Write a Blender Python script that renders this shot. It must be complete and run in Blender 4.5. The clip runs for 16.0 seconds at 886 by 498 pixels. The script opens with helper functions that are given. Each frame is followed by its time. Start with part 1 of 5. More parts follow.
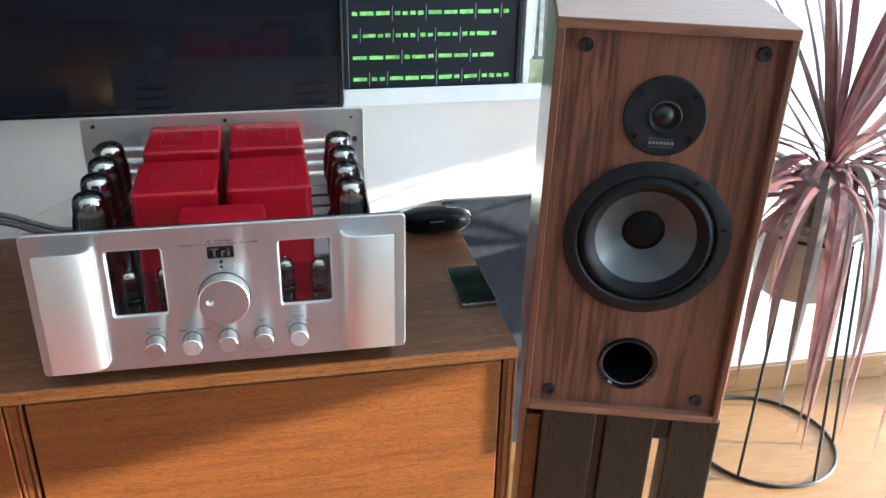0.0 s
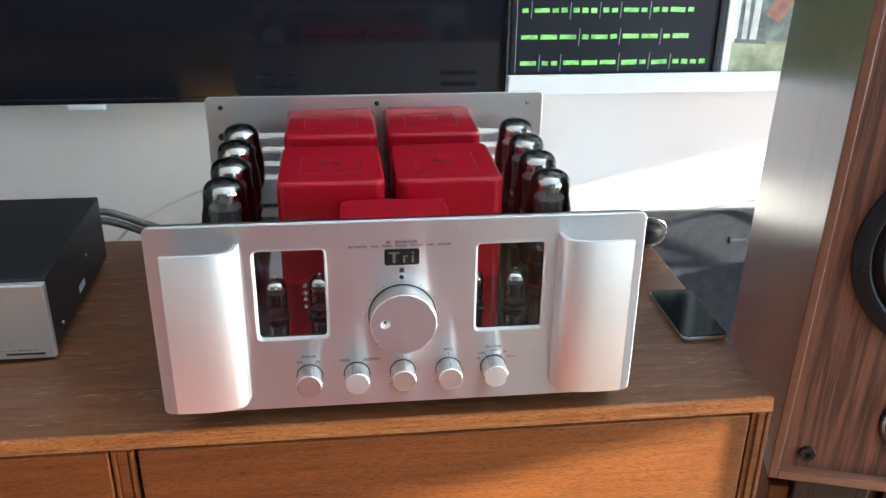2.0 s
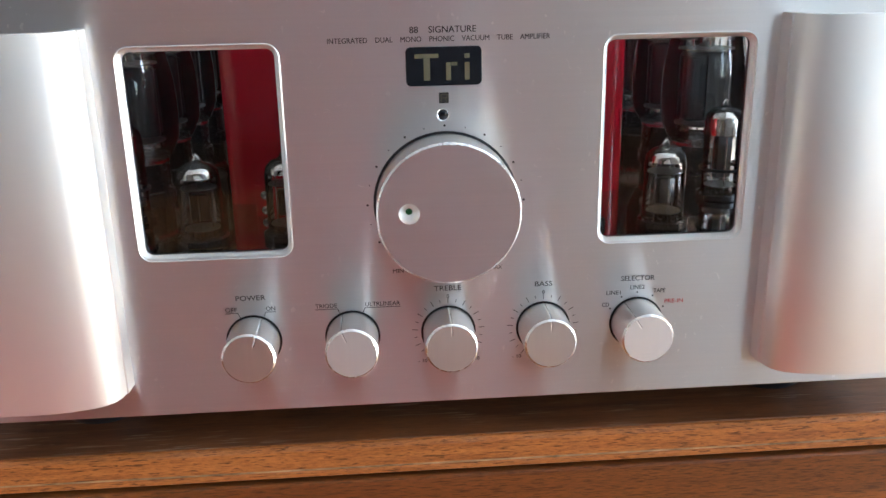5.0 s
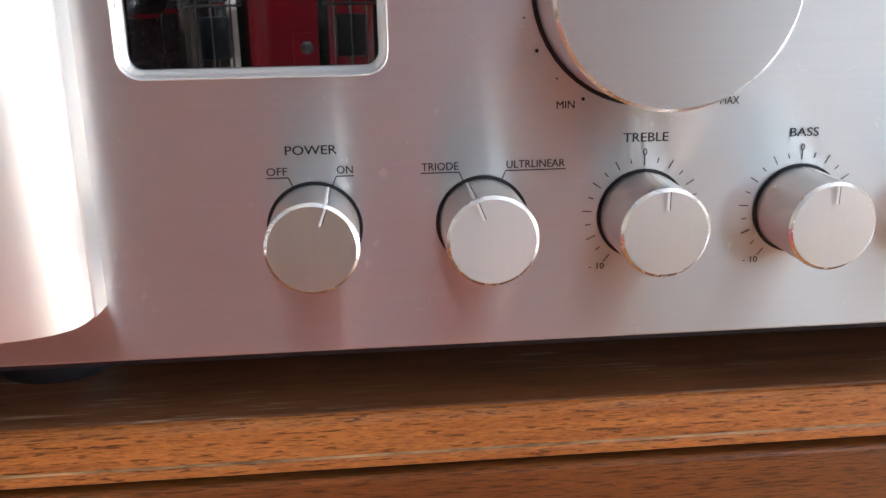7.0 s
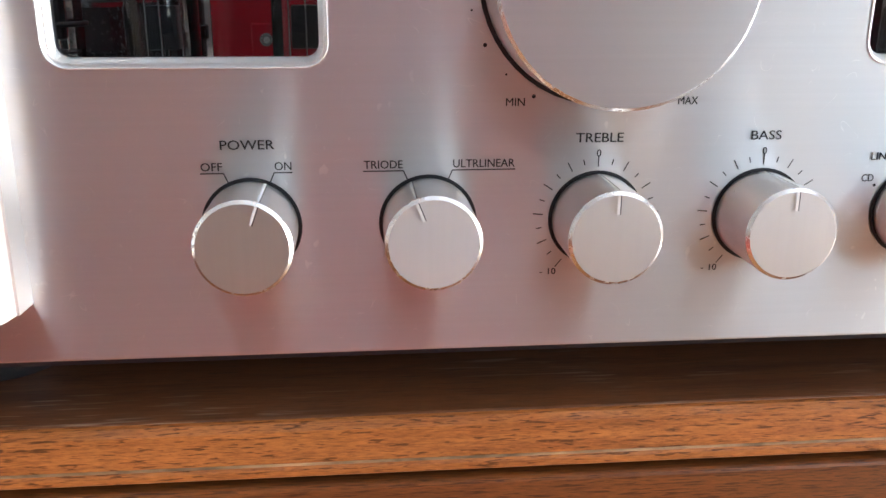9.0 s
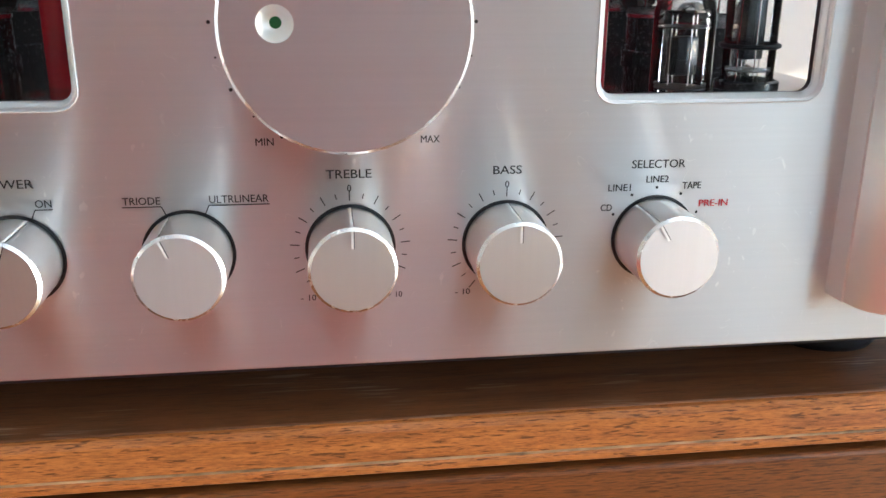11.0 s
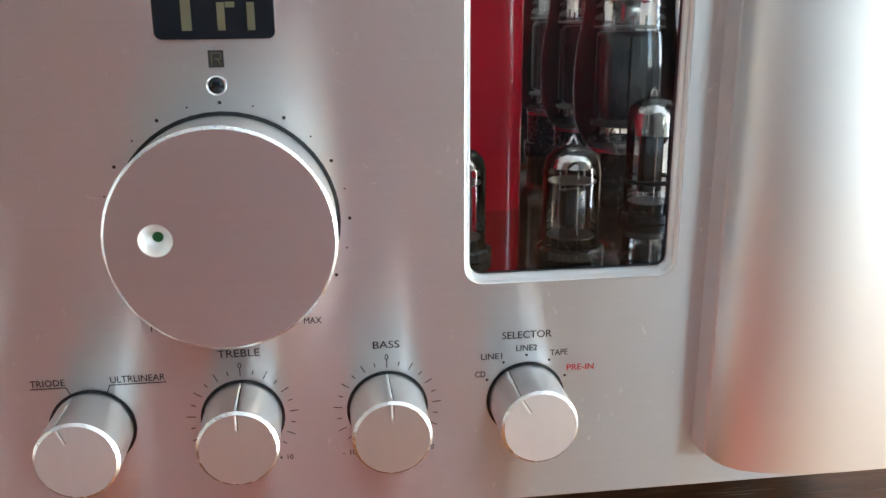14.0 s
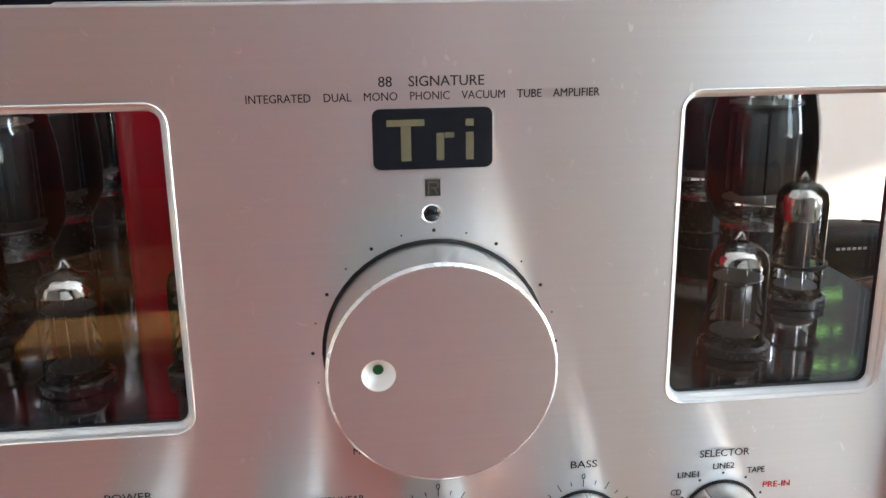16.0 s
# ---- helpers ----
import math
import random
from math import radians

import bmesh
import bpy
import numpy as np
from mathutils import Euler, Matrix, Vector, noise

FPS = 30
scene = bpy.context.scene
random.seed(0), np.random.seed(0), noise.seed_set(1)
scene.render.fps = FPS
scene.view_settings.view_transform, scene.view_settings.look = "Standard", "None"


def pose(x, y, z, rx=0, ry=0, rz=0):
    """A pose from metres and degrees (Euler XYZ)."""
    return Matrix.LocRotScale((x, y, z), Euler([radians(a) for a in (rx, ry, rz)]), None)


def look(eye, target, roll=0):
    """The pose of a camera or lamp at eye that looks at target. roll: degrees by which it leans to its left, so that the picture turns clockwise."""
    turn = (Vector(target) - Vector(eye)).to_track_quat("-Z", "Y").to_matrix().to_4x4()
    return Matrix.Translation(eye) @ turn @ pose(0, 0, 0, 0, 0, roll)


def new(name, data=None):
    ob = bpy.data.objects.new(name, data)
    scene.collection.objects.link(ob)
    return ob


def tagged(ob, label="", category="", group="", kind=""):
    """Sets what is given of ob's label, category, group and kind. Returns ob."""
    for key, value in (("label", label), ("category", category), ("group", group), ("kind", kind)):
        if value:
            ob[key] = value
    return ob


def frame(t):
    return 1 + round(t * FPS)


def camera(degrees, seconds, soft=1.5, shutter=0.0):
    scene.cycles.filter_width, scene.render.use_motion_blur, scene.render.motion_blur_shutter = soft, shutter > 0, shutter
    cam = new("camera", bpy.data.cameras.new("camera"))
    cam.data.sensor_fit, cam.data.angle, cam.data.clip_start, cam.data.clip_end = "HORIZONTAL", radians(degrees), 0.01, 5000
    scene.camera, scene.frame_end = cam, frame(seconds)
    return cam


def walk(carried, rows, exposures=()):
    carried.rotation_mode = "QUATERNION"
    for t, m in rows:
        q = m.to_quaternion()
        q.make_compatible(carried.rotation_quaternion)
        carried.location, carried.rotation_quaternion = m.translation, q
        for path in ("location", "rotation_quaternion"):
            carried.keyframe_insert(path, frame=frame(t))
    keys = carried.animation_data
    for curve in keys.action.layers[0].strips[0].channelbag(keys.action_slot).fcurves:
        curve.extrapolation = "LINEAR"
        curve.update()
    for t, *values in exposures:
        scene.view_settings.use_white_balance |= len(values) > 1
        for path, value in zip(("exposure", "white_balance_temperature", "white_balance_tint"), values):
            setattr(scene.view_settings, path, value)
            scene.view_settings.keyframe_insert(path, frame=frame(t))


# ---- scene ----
cam = camera(53.09, 16.0)
PATH = [
    (0, (0.0684, -0.9635, 1.2403), (0.4304, 0.7941, 0.3572), 1.19),
    (0.5, (-0.0069, -0.8708, 1.2339), (0.4003, 0.8642, 0.3263), 1.82),
    (1, (-0.0820, -0.8174, 1.2045), (0.3338, 0.9312, 0.3274), 2.14),
    (1.5, (-0.0806, -0.7709, 1.1560), (0.2622, 1.0209, 0.3363), 1.59),
    (2, (-0.0485, -0.7065, 1.0996), (0.1690, 1.1038, 0.2776), 0.71),
    (2.5, (-0.0294, -0.6546, 1.0302), (0.1101, 1.1520, 0.1836), 0.72),
    (3, (-0.0079, -0.5977, 0.9792), (0.0618, 1.2151, 0.1372), 1.11),
    (3.2, (0.0000, -0.5666, 0.9643), (0.0434, 1.2514, 0.1319), 1.15),
    (5.3, (-0.0293, -0.3436, 0.7891), (0.1024, 1.5554, 0.1755), -1.29),
    (5.5, (-0.0312, -0.3313, 0.7726), (0.0870, 1.5678, 0.1566), -1.69),
    (6, (-0.0447, -0.2955, 0.7334), (0.1059, 1.6181, 0.1720), -1.64),
    (6.5, (-0.0551, -0.2515, 0.7165), (0.1165, 1.6603, 0.1548), -1.56),
    (7, (-0.0732, -0.2212, 0.7166), (0.1015, 1.6835, 0.1318), -0.82),
    (7.5, (-0.0804, -0.2084, 0.7087), (0.0873, 1.6949, 0.1174), -0.40),
    (8, (-0.0765, -0.2112, 0.7152), (0.0785, 1.6859, 0.1014), 0.02),
    (8.5, (-0.0680, -0.2113, 0.7155), (0.0909, 1.6843, 0.0979), 0.24),
    (9, (-0.0582, -0.2128, 0.7145), (0.1160, 1.6909, 0.1267), 0.18),
    (9.5, (-0.0399, -0.2152, 0.7215), (0.1362, 1.6771, 0.0985), -0.03),
    (10, (-0.0243, -0.2180, 0.7202), (0.1676, 1.6760, 0.1072), 0.08),
    (10.2, (-0.0214, -0.2201, 0.7232), (0.1937, 1.6660, 0.0937), 0.35),
    (12.3, (0.0259, -0.2421, 0.7425), (0.2922, 1.6466, 0.1409), 0.39),
    (12.5, (0.0285, -0.2431, 0.7502), (0.2842, 1.6475, 0.1501), 0.39),
    (13, (0.0272, -0.2438, 0.7630), (0.2994, 1.6496, 0.1793), 0.36),
    (13.5, (0.0322, -0.2459, 0.7708), (0.2701, 1.6545, 0.1948), 0.04),
    (14, (0.0269, -0.2431, 0.7770), (0.2836, 1.6592, 0.2155), -0.31),
    (14.5, (0.0203, -0.2388, 0.7752), (0.2675, 1.6654, 0.2156), -0.62),
    (15, (0.0023, -0.2351, 0.7795), (0.2498, 1.6704, 0.2244), -0.65),
    (15.5, (-0.0124, -0.2291, 0.7922), (0.2165, 1.6809, 0.2452), -0.72),
    (16, (-0.0214, -0.2256, 0.8063), (0.1805, 1.6906, 0.2702), -0.78),
]
walk(cam, [(t, look(eye, target, roll)) for t, eye, target, roll in PATH], [(0, 2.86, 5260, -2), (1.5, 2.92, 5340, 0), (2.5, 3.04, 5520, 3), (3.2, 2.94, 5560, 4), (5.3, 2.64, 5700, 7), (8.5, 2.76, 5850, 11), (10.2, 3.02, 5800, 8), (12.5, 2.82, 5600, -2), (14.5, 2.76, 5750, 4), (16, 2.90, 5900, 6)])

# ---------------------------------------------------------------- light
SUN_WAY = Vector((-1.0, 0.225, -0.22)).normalized()
world = bpy.data.worlds.new("sky")
scene.world = world
world.use_nodes = True
wn = world.node_tree
sky = wn.nodes.new("ShaderNodeTexSky")
sky.sky_type, sky.sun_disc = "NISHITA", False
sky.sun_elevation, sky.sun_rotation = radians(12), radians(103)
wn.links.new(sky.outputs[0], wn.nodes["Background"].inputs[0])
wn.nodes["Background"].inputs[1].default_value = 0.10

sun = new("sun", bpy.data.lights.new("sun", "SUN"))
sun.data.energy, sun.data.angle, sun.data.color = 5.0, radians(0.7), (1.0, 0.83, 0.62)
sun.rotation_euler = SUN_WAY.to_track_quat("-Z", "Y").to_euler()


def window_lamp(name, centre, size_y, size_z, power):
    lamp = new(name, bpy.data.lights.new(name, "AREA"))
    lamp.data.shape, lamp.data.size, lamp.data.size_y = "RECTANGLE", size_y, size_z
    lamp.data.energy, lamp.data.color = power, (0.74, 0.87, 1.0)
    lamp.matrix_world = look(centre, (centre[0] - 1, centre[1], centre[2]))
    return lamp


# Area lamps stand in for skylight through unseen windows; the far one is assumed.
window_lamp("daylight_glass_door", (2.96, -0.67, 0.62), 1.5, 1.04, 22)
window_lamp("daylight_corner_window", (2.96, 0.435, 1.1), 0.35, 1.9, 10)
window_lamp("daylight_far_window", (2.96, -2.04, 1.45), 0.5, 1.2, 5)
# Added fill from the south, to brighten right-hand reflections and the speaker front.
south = window_lamp("south_fill_light", (2.3, -3.86, 1.5), 0.9, 1.25, 1.2)
south.matrix_world = look((2.3, -3.86, 1.5), (2.3, -2.0, 1.5))

# ---------------------------------------------------------------- materials


def mat(name):
    m = bpy.data.materials.new(name)
    m.use_nodes = True
    t = m.node_tree
    return m, t, t.nodes["Principled BSDF"]


def node(t, kind, **values):
    n = t.nodes.new(kind)
    for k, v in values.items():
        n.inputs[k].default_value = v
    return n


def coords(t, scale, turn=(0, 0, 0)):
    c = t.nodes.new("ShaderNodeTexCoord")
    m = node(t, "ShaderNodeMapping", Scale=scale, Rotation=turn)
    t.links.new(c.outputs["Object"], m.inputs["Vector"])
    return m.outputs[0]


def noise_of(t, vec, scale, detail=3.0, rough=0.55, distort=0.0):
    n = node(t, "ShaderNodeTexNoise", Scale=scale, Detail=detail, Roughness=rough, Distortion=distort)
    t.links.new(vec, n.inputs["Vector"])
    return n.outputs["Fac"]


def ramp(t, fac, stops):
    r = t.nodes.new("ShaderNodeValToRGB")
    el = r.color_ramp.elements
    while len(el) < len(stops):
        el.new(0.5)
    for e, (p, c) in zip(el, stops):
        e.position = p
        e.color = (c, c, c, 1) if isinstance(c, (int, float)) else (*c, 1)
    t.links.new(fac, r.inputs[0])
    return r.outputs[0]


def mix(t, a, b, fac, how="MIX"):
    m = t.nodes.new("ShaderNodeMix")
    m.data_type, m.blend_type = "RGBA", how
    for sock, v in ((m.inputs[0], fac), (m.inputs[6], a), (m.inputs[7], b)):
        if hasattr(v, "is_linked"):
            t.links.new(v, sock)
        else:
            sock.default_value = v if isinstance(v, (int, float)) else (*v, 1)
    return m.outputs[2]


def bump(t, p, height, strength, distance=0.001):
    b = node(t, "ShaderNodeBump", Strength=strength, Distance=distance)
    t.links.new(height, b.inputs["Height"])
    t.links.new(b.outputs[0], p.inputs["Normal"])


def plain(name, colour, rough=0.5, metal=0.0, vary=0.06, scale=40.0, coat=0.0, grain=0.05, uneven=0.06):
    """A simple surface with slight blotches, uneven gloss and fine relief."""
    m, t, p = mat(name)
    v = coords(t, (1, 1, 1))
    big, fine = noise_of(t, v, scale * 0.25), noise_of(t, v, scale * 12, 4)
    dark = tuple(max(0, c * (1 - vary * 2.5)) for c in colour)
    lite = tuple(min(1, c * (1 + vary)) for c in colour)
    t.links.new(ramp(t, big, [(0.3, dark), (0.7, lite)]), p.inputs["Base Color"])
    t.links.new(ramp(t, fine, [(0.25, max(0.02, rough - uneven)), (0.75, min(1, rough + uneven))]), p.inputs["Roughness"])
    p.inputs["Metallic"].default_value = metal
    p.inputs["Coat Weight"].default_value = coat
    if grain:
        bump(t, p, fine, grain, 0.0005)
    return m


def wood(name, light, mid, dark, grain=(1, 14, 14), pores=(8, 700, 700), rough=0.42, pore_depth=0.5, bands=6.0, turn=(0, 0, 0), coat=0.0, per_piece=0.0, figure=0.0, relief=0.25, gloss=1.0, dense=0.585, pale=0.0, gritty=0.12, sheen=0.5):
    """Veneer or plank: bands along the grain, streaks, short dark pores."""
    m, t, p = mat(name)
    v = coords(t, grain, turn)
    if per_piece:
        info = t.nodes.new("ShaderNodeObjectInfo")
        add = t.nodes.new("ShaderNodeVectorMath")
        add.operation = "MULTIPLY_ADD"
        t.links.new(info.outputs["Random"], add.inputs[0])
        add.inputs[1].default_value = (31, 17, 23)
        t.links.new(v, add.inputs[2])
        v = add.outputs[0]
    broad = noise_of(t, v, bands * 0.35, 2, 0.5, 1.2)
    streak = noise_of(t, v, bands * 2.2, 5, 0.65, 0.6)
    col = ramp(t, broad, [(0.3, mid), (0.52, light), (0.72, mid)])
    col = mix(t, col, dark, ramp(t, streak, [(0.48, 0.0), (0.75, 0.75)]))
    if figure:
        fig = noise_of(t, v, bands * 0.8, 2, 0.5, 0.9)
        fine = noise_of(t, v, bands * 5.0, 2, 0.6, 0.4)
        col = mix(t, col, dark, mix(t, (0, 0, 0), ramp(t, fig, [(0.50, 0.0), (0.58, figure)]), ramp(t, fine, [(0.38, 0.0), (0.56, 1.0)])))
    pv = coords(t, pores, turn)
    pore = noise_of(t, pv, 1.0, 2, 0.6)
    pore_mask = ramp(t, pore, [(dense, 0.0), (dense + 0.06, pore_depth)])
    col = mix(t, col, tuple(c * 0.45 for c in dark), pore_mask)
    grit = noise_of(t, coords(t, tuple(q * 1.7 for q in pores), turn), 1.0, 4, 0.75)
    col = mix(t, col, ramp(t, grit, [(0.32, 1 - gritty), (0.5, 1.0), (0.68, 1.0 + gritty)]), 1.0, "MULTIPLY")
    if pale:
        pv2 = coords(t, tuple(q * 0.55 for q in pores), turn)
        fleck, patch = noise_of(t, pv2, 1.0, 2, 0.6), noise_of(t, coords(t, (9, 40, 40), turn), 1.0, 2, 0.5)
        col = mix(t, col, (0.34, 0.24, 0.17), mix(t, (0, 0, 0), ramp(t, fleck, [(0.60, 0.0), (0.66, pale)]), ramp(t, patch, [(0.48, 0.0), (0.60, 1.0)])))
    if per_piece:
        tone = ramp(t, info.outputs["Random"], [(0.0, 1 - per_piece), (1.0, 1.0)])
        col = mix(t, col, tone, 1.0, "MULTIPLY")
    t.links.new(col, p.inputs["Base Color"])
    t.links.new(ramp(t, streak, [(0.3, rough - 0.06 * gloss), (0.7, rough + 0.08 * gloss)]), p.inputs["Roughness"])
    p.inputs["Specular IOR Level"].default_value = sheen
    p.inputs["Coat Weight"].default_value = coat
    p.inputs["Coat Roughness"].default_value = 0.28
    inv = ramp(t, pore, [(0.57, 1.0), (0.68, 0.0)])
    bump(t, p, inv, relief, 0.0004)
    return m


def brushed(name, colour, rough, aniso, along="x", marks=0.0):
    """Brushed aluminium; the UV map's u runs across the brushing."""
    m, t, p = mat(name)
    sc = {"x": (6, 900, 900), "z": (900, 900, 6), "y": (900, 6, 900)}[along]
    line = noise_of(t, coords(t, sc), 1.0, 3, 0.6)
    broad = noise_of(t, coords(t, (1, 1, 1)), 9.0, 3, 0.6)
    c0, c1 = tuple(c * 0.975 for c in colour), tuple(min(1, c * 1.015) for c in colour)
    col = mix(t, ramp(t, line, [(0.3, c0), (0.7, c1)]), tuple(c * 0.93 for c in colour), ramp(t, broad, [(0.4, 0.0), (0.7, 0.5)]))
    r = ramp(t, line, [(0.3, rough - 0.010), (0.7, rough + 0.012)])
    if marks:
        spot = noise_of(t, coords(t, (420, 420, 260)), 1.0, 1, 0.5)
        where = noise_of(t, coords(t, (1, 1, 1)), 38.0, 2, 0.5)
        flecks = mix(t, (0, 0, 0), ramp(t, spot, [(0.67, 0.0), (0.71, 1.0)]), ramp(t, where, [(0.56, 0.0), (0.66, marks)]))
        curl = noise_of(t, coords(t, (1, 1, 1)), 75.0, 1, 0.4, 1.5)
        bits = noise_of(t, coords(t, (1, 1, 1)), 260.0, 1, 0.5)
        hair = mix(t, (0, 0, 0), ramp(t, curl, [(0.493, 0.0), (0.4965, 1.0), (0.5, 0.0)]), ramp(t, bits, [(0.54, 0.0), (0.62, marks)]))
        flecks = mix(t, flecks, hair, 1.0, "LIGHTEN")
        col = mix(t, col, (0.95, 0.94, 0.92), flecks)
        r = mix(t, r, (0.6, 0.6, 0.6), flecks)
    t.links.new(col, p.inputs["Base Color"])
    t.links.new(r, p.inputs["Roughness"])
    p.inputs["Metallic"].default_value = 1.0
    p.inputs["Anisotropic"].default_value = aniso
    if aniso:
        tan = t.nodes.new("ShaderNodeTangent")
        tan.direction_type, tan.uv_map = "UV_MAP", "brush"
        t.links.new(tan.outputs[0], p.inputs["Tangent"])
    bump(t, p, line, 0.02, 0.0002)
    return m


def clear_glass(name, tint=(1, 1, 1), rough=0.0, ior=1.5):
    """Thin glass: straight through, with a mirror on top."""
    m = bpy.data.materials.new(name)
    m.use_nodes = True
    t = m.node_tree
    t.nodes.clear()
    out, mx = t.nodes.new("ShaderNodeOutputMaterial"), t.nodes.new("ShaderNodeMixShader")
    tr, gl = node(t, "ShaderNodeBsdfTransparent", Color=(*tint, 1)), node(t, "ShaderNodeBsdfGlossy", Roughness=rough)
    fr = node(t, "ShaderNodeFresnel", IOR=ior)
    t.links.new(fr.outputs[0], mx.inputs[0])
    t.links.new(tr.outputs[0], mx.inputs[1])
    t.links.new(gl.outputs[0], mx.inputs[2])
    t.links.new(mx.outputs[0], out.inputs[0])
    return m


def getter_material():
    """Silver getter flash on the inside of a bulb: a smooth mirror with cloudy, thinner patches."""
    m, t, p = mat("silver_getter_flash")
    v = coords(t, (1, 1, 1))
    cloud, fine = noise_of(t, v, 110, 3, 0.6), noise_of(t, v, 420, 2)
    t.links.new(ramp(t, fine, [(0.3, (0.66, 0.65, 0.62)), (0.7, (0.80, 0.79, 0.76))]), p.inputs["Base Color"])
    t.links.new(ramp(t, cloud, [(0.35, 0.05), (0.65, 0.12)]), p.inputs["Roughness"])
    p.inputs["Metallic"].default_value = 1.0
    bump(t, p, cloud, 0.2, 0.002)
    gone, mx = t.nodes.new("ShaderNodeBsdfTransparent"), t.nodes.new("ShaderNodeMixShader")
    t.links.new(ramp(t, cloud, [(0.55, 0.05), (0.66, 0.75)]), mx.inputs[0])
    t.links.new(p.outputs[0], mx.inputs[1])
    t.links.new(gone.outputs[0], mx.inputs[2])
    t.links.new(mx.outputs[0], t.nodes["Material Output"].inputs["Surface"])
    return m


M_WALL = plain("white_wall_paint", (0.80, 0.79, 0.77), 0.85, vary=0.02, scale=6, grain=0.25)
# Unseen south wall, coloured dark so screen and plate reflect little.
M_DUSK = plain("dark_umber_paint", (0.055, 0.050, 0.050), 0.8, vary=0.05, scale=6)
M_CEIL = plain("ceiling_paint", (0.82, 0.82, 0.80), 0.9, vary=0.02, scale=5)
# Unseen west wall; its tone is chosen to dim and warm the bounce.
M_WEST = plain("warm_grey_wall_paint", (0.54, 0.49, 0.42), 0.85, vary=0.02, scale=6, grain=0.25)
M_WHITE = plain("white_lacquer", (0.78, 0.79, 0.80), 0.35, vary=0.02)
M_FLOOR = wood("pale_oak_floor", (0.195, 0.097, 0.034), (0.172, 0.083, 0.028), (0.130, 0.060, 0.020), grain=(1.2, 9, 9), pores=(14, 380, 380), rough=0.42, pore_depth=0.2, per_piece=0.10)
M_SKIRT = wood("pale_oak_skirting", (0.205, 0.098, 0.034), (0.180, 0.085, 0.028), (0.13, 0.060, 0.020), grain=(1.2, 12, 12), pores=(14, 380, 380), pore_depth=0.2)
M_SIDE = wood("orange_brown_oak_veneer", (0.180, 0.060, 0.0140), (0.142, 0.0445, 0.0102), (0.074, 0.0213, 0.0046), grain=(1.0, 13, 13), pores=(120, 2100, 2100), rough=0.36, pore_depth=0.78, bands=5, dense=0.545, relief=0.12, gritty=0.42, sheen=0.4)
M_LIP = wood("orange_oak_edging", (0.375, 0.134, 0.035), (0.322, 0.108, 0.026), (0.160, 0.047, 0.010), grain=(1.6, 30, 30), pores=(150, 1500, 1500), rough=0.34, pore_depth=0.85, bands=5, dense=0.575, relief=0.12, gritty=0.40, sheen=0.32)
M_TOP = wood("brown_oak_top_veneer", (0.172, 0.066, 0.025), (0.132, 0.050, 0.019), (0.062, 0.022, 0.009), grain=(1.0, 13, 13), pores=(70, 1150, 1150), rough=0.38, pore_depth=0.5, bands=5, pale=1.0, gritty=0.3, sheen=0.6, relief=0.12)
M_SEAM = plain("dusty_glue_line", (0.36, 0.22, 0.12), 0.6, vary=0.36, scale=260)
# Haze is lifted into the front's colour; sides stay darker, top paler.
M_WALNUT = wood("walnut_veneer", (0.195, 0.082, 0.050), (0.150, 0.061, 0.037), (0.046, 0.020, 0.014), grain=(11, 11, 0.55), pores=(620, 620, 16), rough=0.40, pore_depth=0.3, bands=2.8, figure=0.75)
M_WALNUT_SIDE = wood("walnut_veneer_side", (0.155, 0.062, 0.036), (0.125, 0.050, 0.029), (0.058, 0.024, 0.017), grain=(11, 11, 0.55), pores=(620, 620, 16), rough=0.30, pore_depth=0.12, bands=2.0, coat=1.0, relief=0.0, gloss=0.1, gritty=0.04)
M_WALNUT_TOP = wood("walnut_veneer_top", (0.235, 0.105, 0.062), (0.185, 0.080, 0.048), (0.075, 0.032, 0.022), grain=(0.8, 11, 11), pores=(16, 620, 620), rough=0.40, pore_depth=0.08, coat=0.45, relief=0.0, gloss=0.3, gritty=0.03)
M_STAND = wood("black_stained_timber", (0.020, 0.018, 0.017), (0.015, 0.013, 0.012), (0.007, 0.006, 0.006), grain=(12, 12, 0.8), pores=(500, 500, 12), rough=0.30, pore_depth=0.4)
M_PLATE = brushed("brushed_aluminium_plate", (0.765, 0.755, 0.755), 0.45, 0.95, "x", marks=0.8)
M_KNOB = brushed("brushed_aluminium_face", (0.54, 0.54, 0.55), 0.46, 0.6, "z")
# Dial metal is set darker than the plate, for the dimmer reflection it carries.
M_VOLUME = brushed("brushed_aluminium_dial_dimmed", (0.70, 0.69, 0.69), 0.45, 0.95, "x")
M_FRAME = plain("black_cast_frame", (0.010, 0.010, 0.012), 0.55, vary=0.1, scale=60)
M_FRAME.node_tree.nodes["Principled BSDF"].inputs["Specular IOR Level"].default_value = 0.25
M_TURN = plain("turned_aluminium", (0.84, 0.83, 0.82), 0.33, 1.0, vary=0.02, grain=0.01)
M_GRIP = plain("satin_aluminium_grip", (0.76, 0.77, 0.77), 0.55, 1.0, vary=0.01, scale=20, grain=0.0, uneven=0.01)
M_BACK = brushed("satin_steel_plate", (0.76, 0.74, 0.72), 0.46, 0.4, "x")
M_EDGE = plain("polished_chamfer", (0.74, 0.74, 0.74), 0.27, 1.0, vary=0.01, grain=0, uneven=0.01)
M_RED = plain("red_gloss_enamel", (0.345, 0.004, 0.014), 0.17, vary=0.05, scale=20, coat=0.0, grain=0.0, uneven=0.02)
M_RED.node_tree.nodes["Principled BSDF"].inputs["Specular IOR Level"].default_value = 0.32
M_REDMARK = plain("dark_red_print", (0.07, 0.003, 0.006), 0.4, vary=0.02, grain=0)
M_REDLINE = plain("deep_red_print", (0.27, 0.004, 0.010), 0.3, vary=0.02, grain=0)
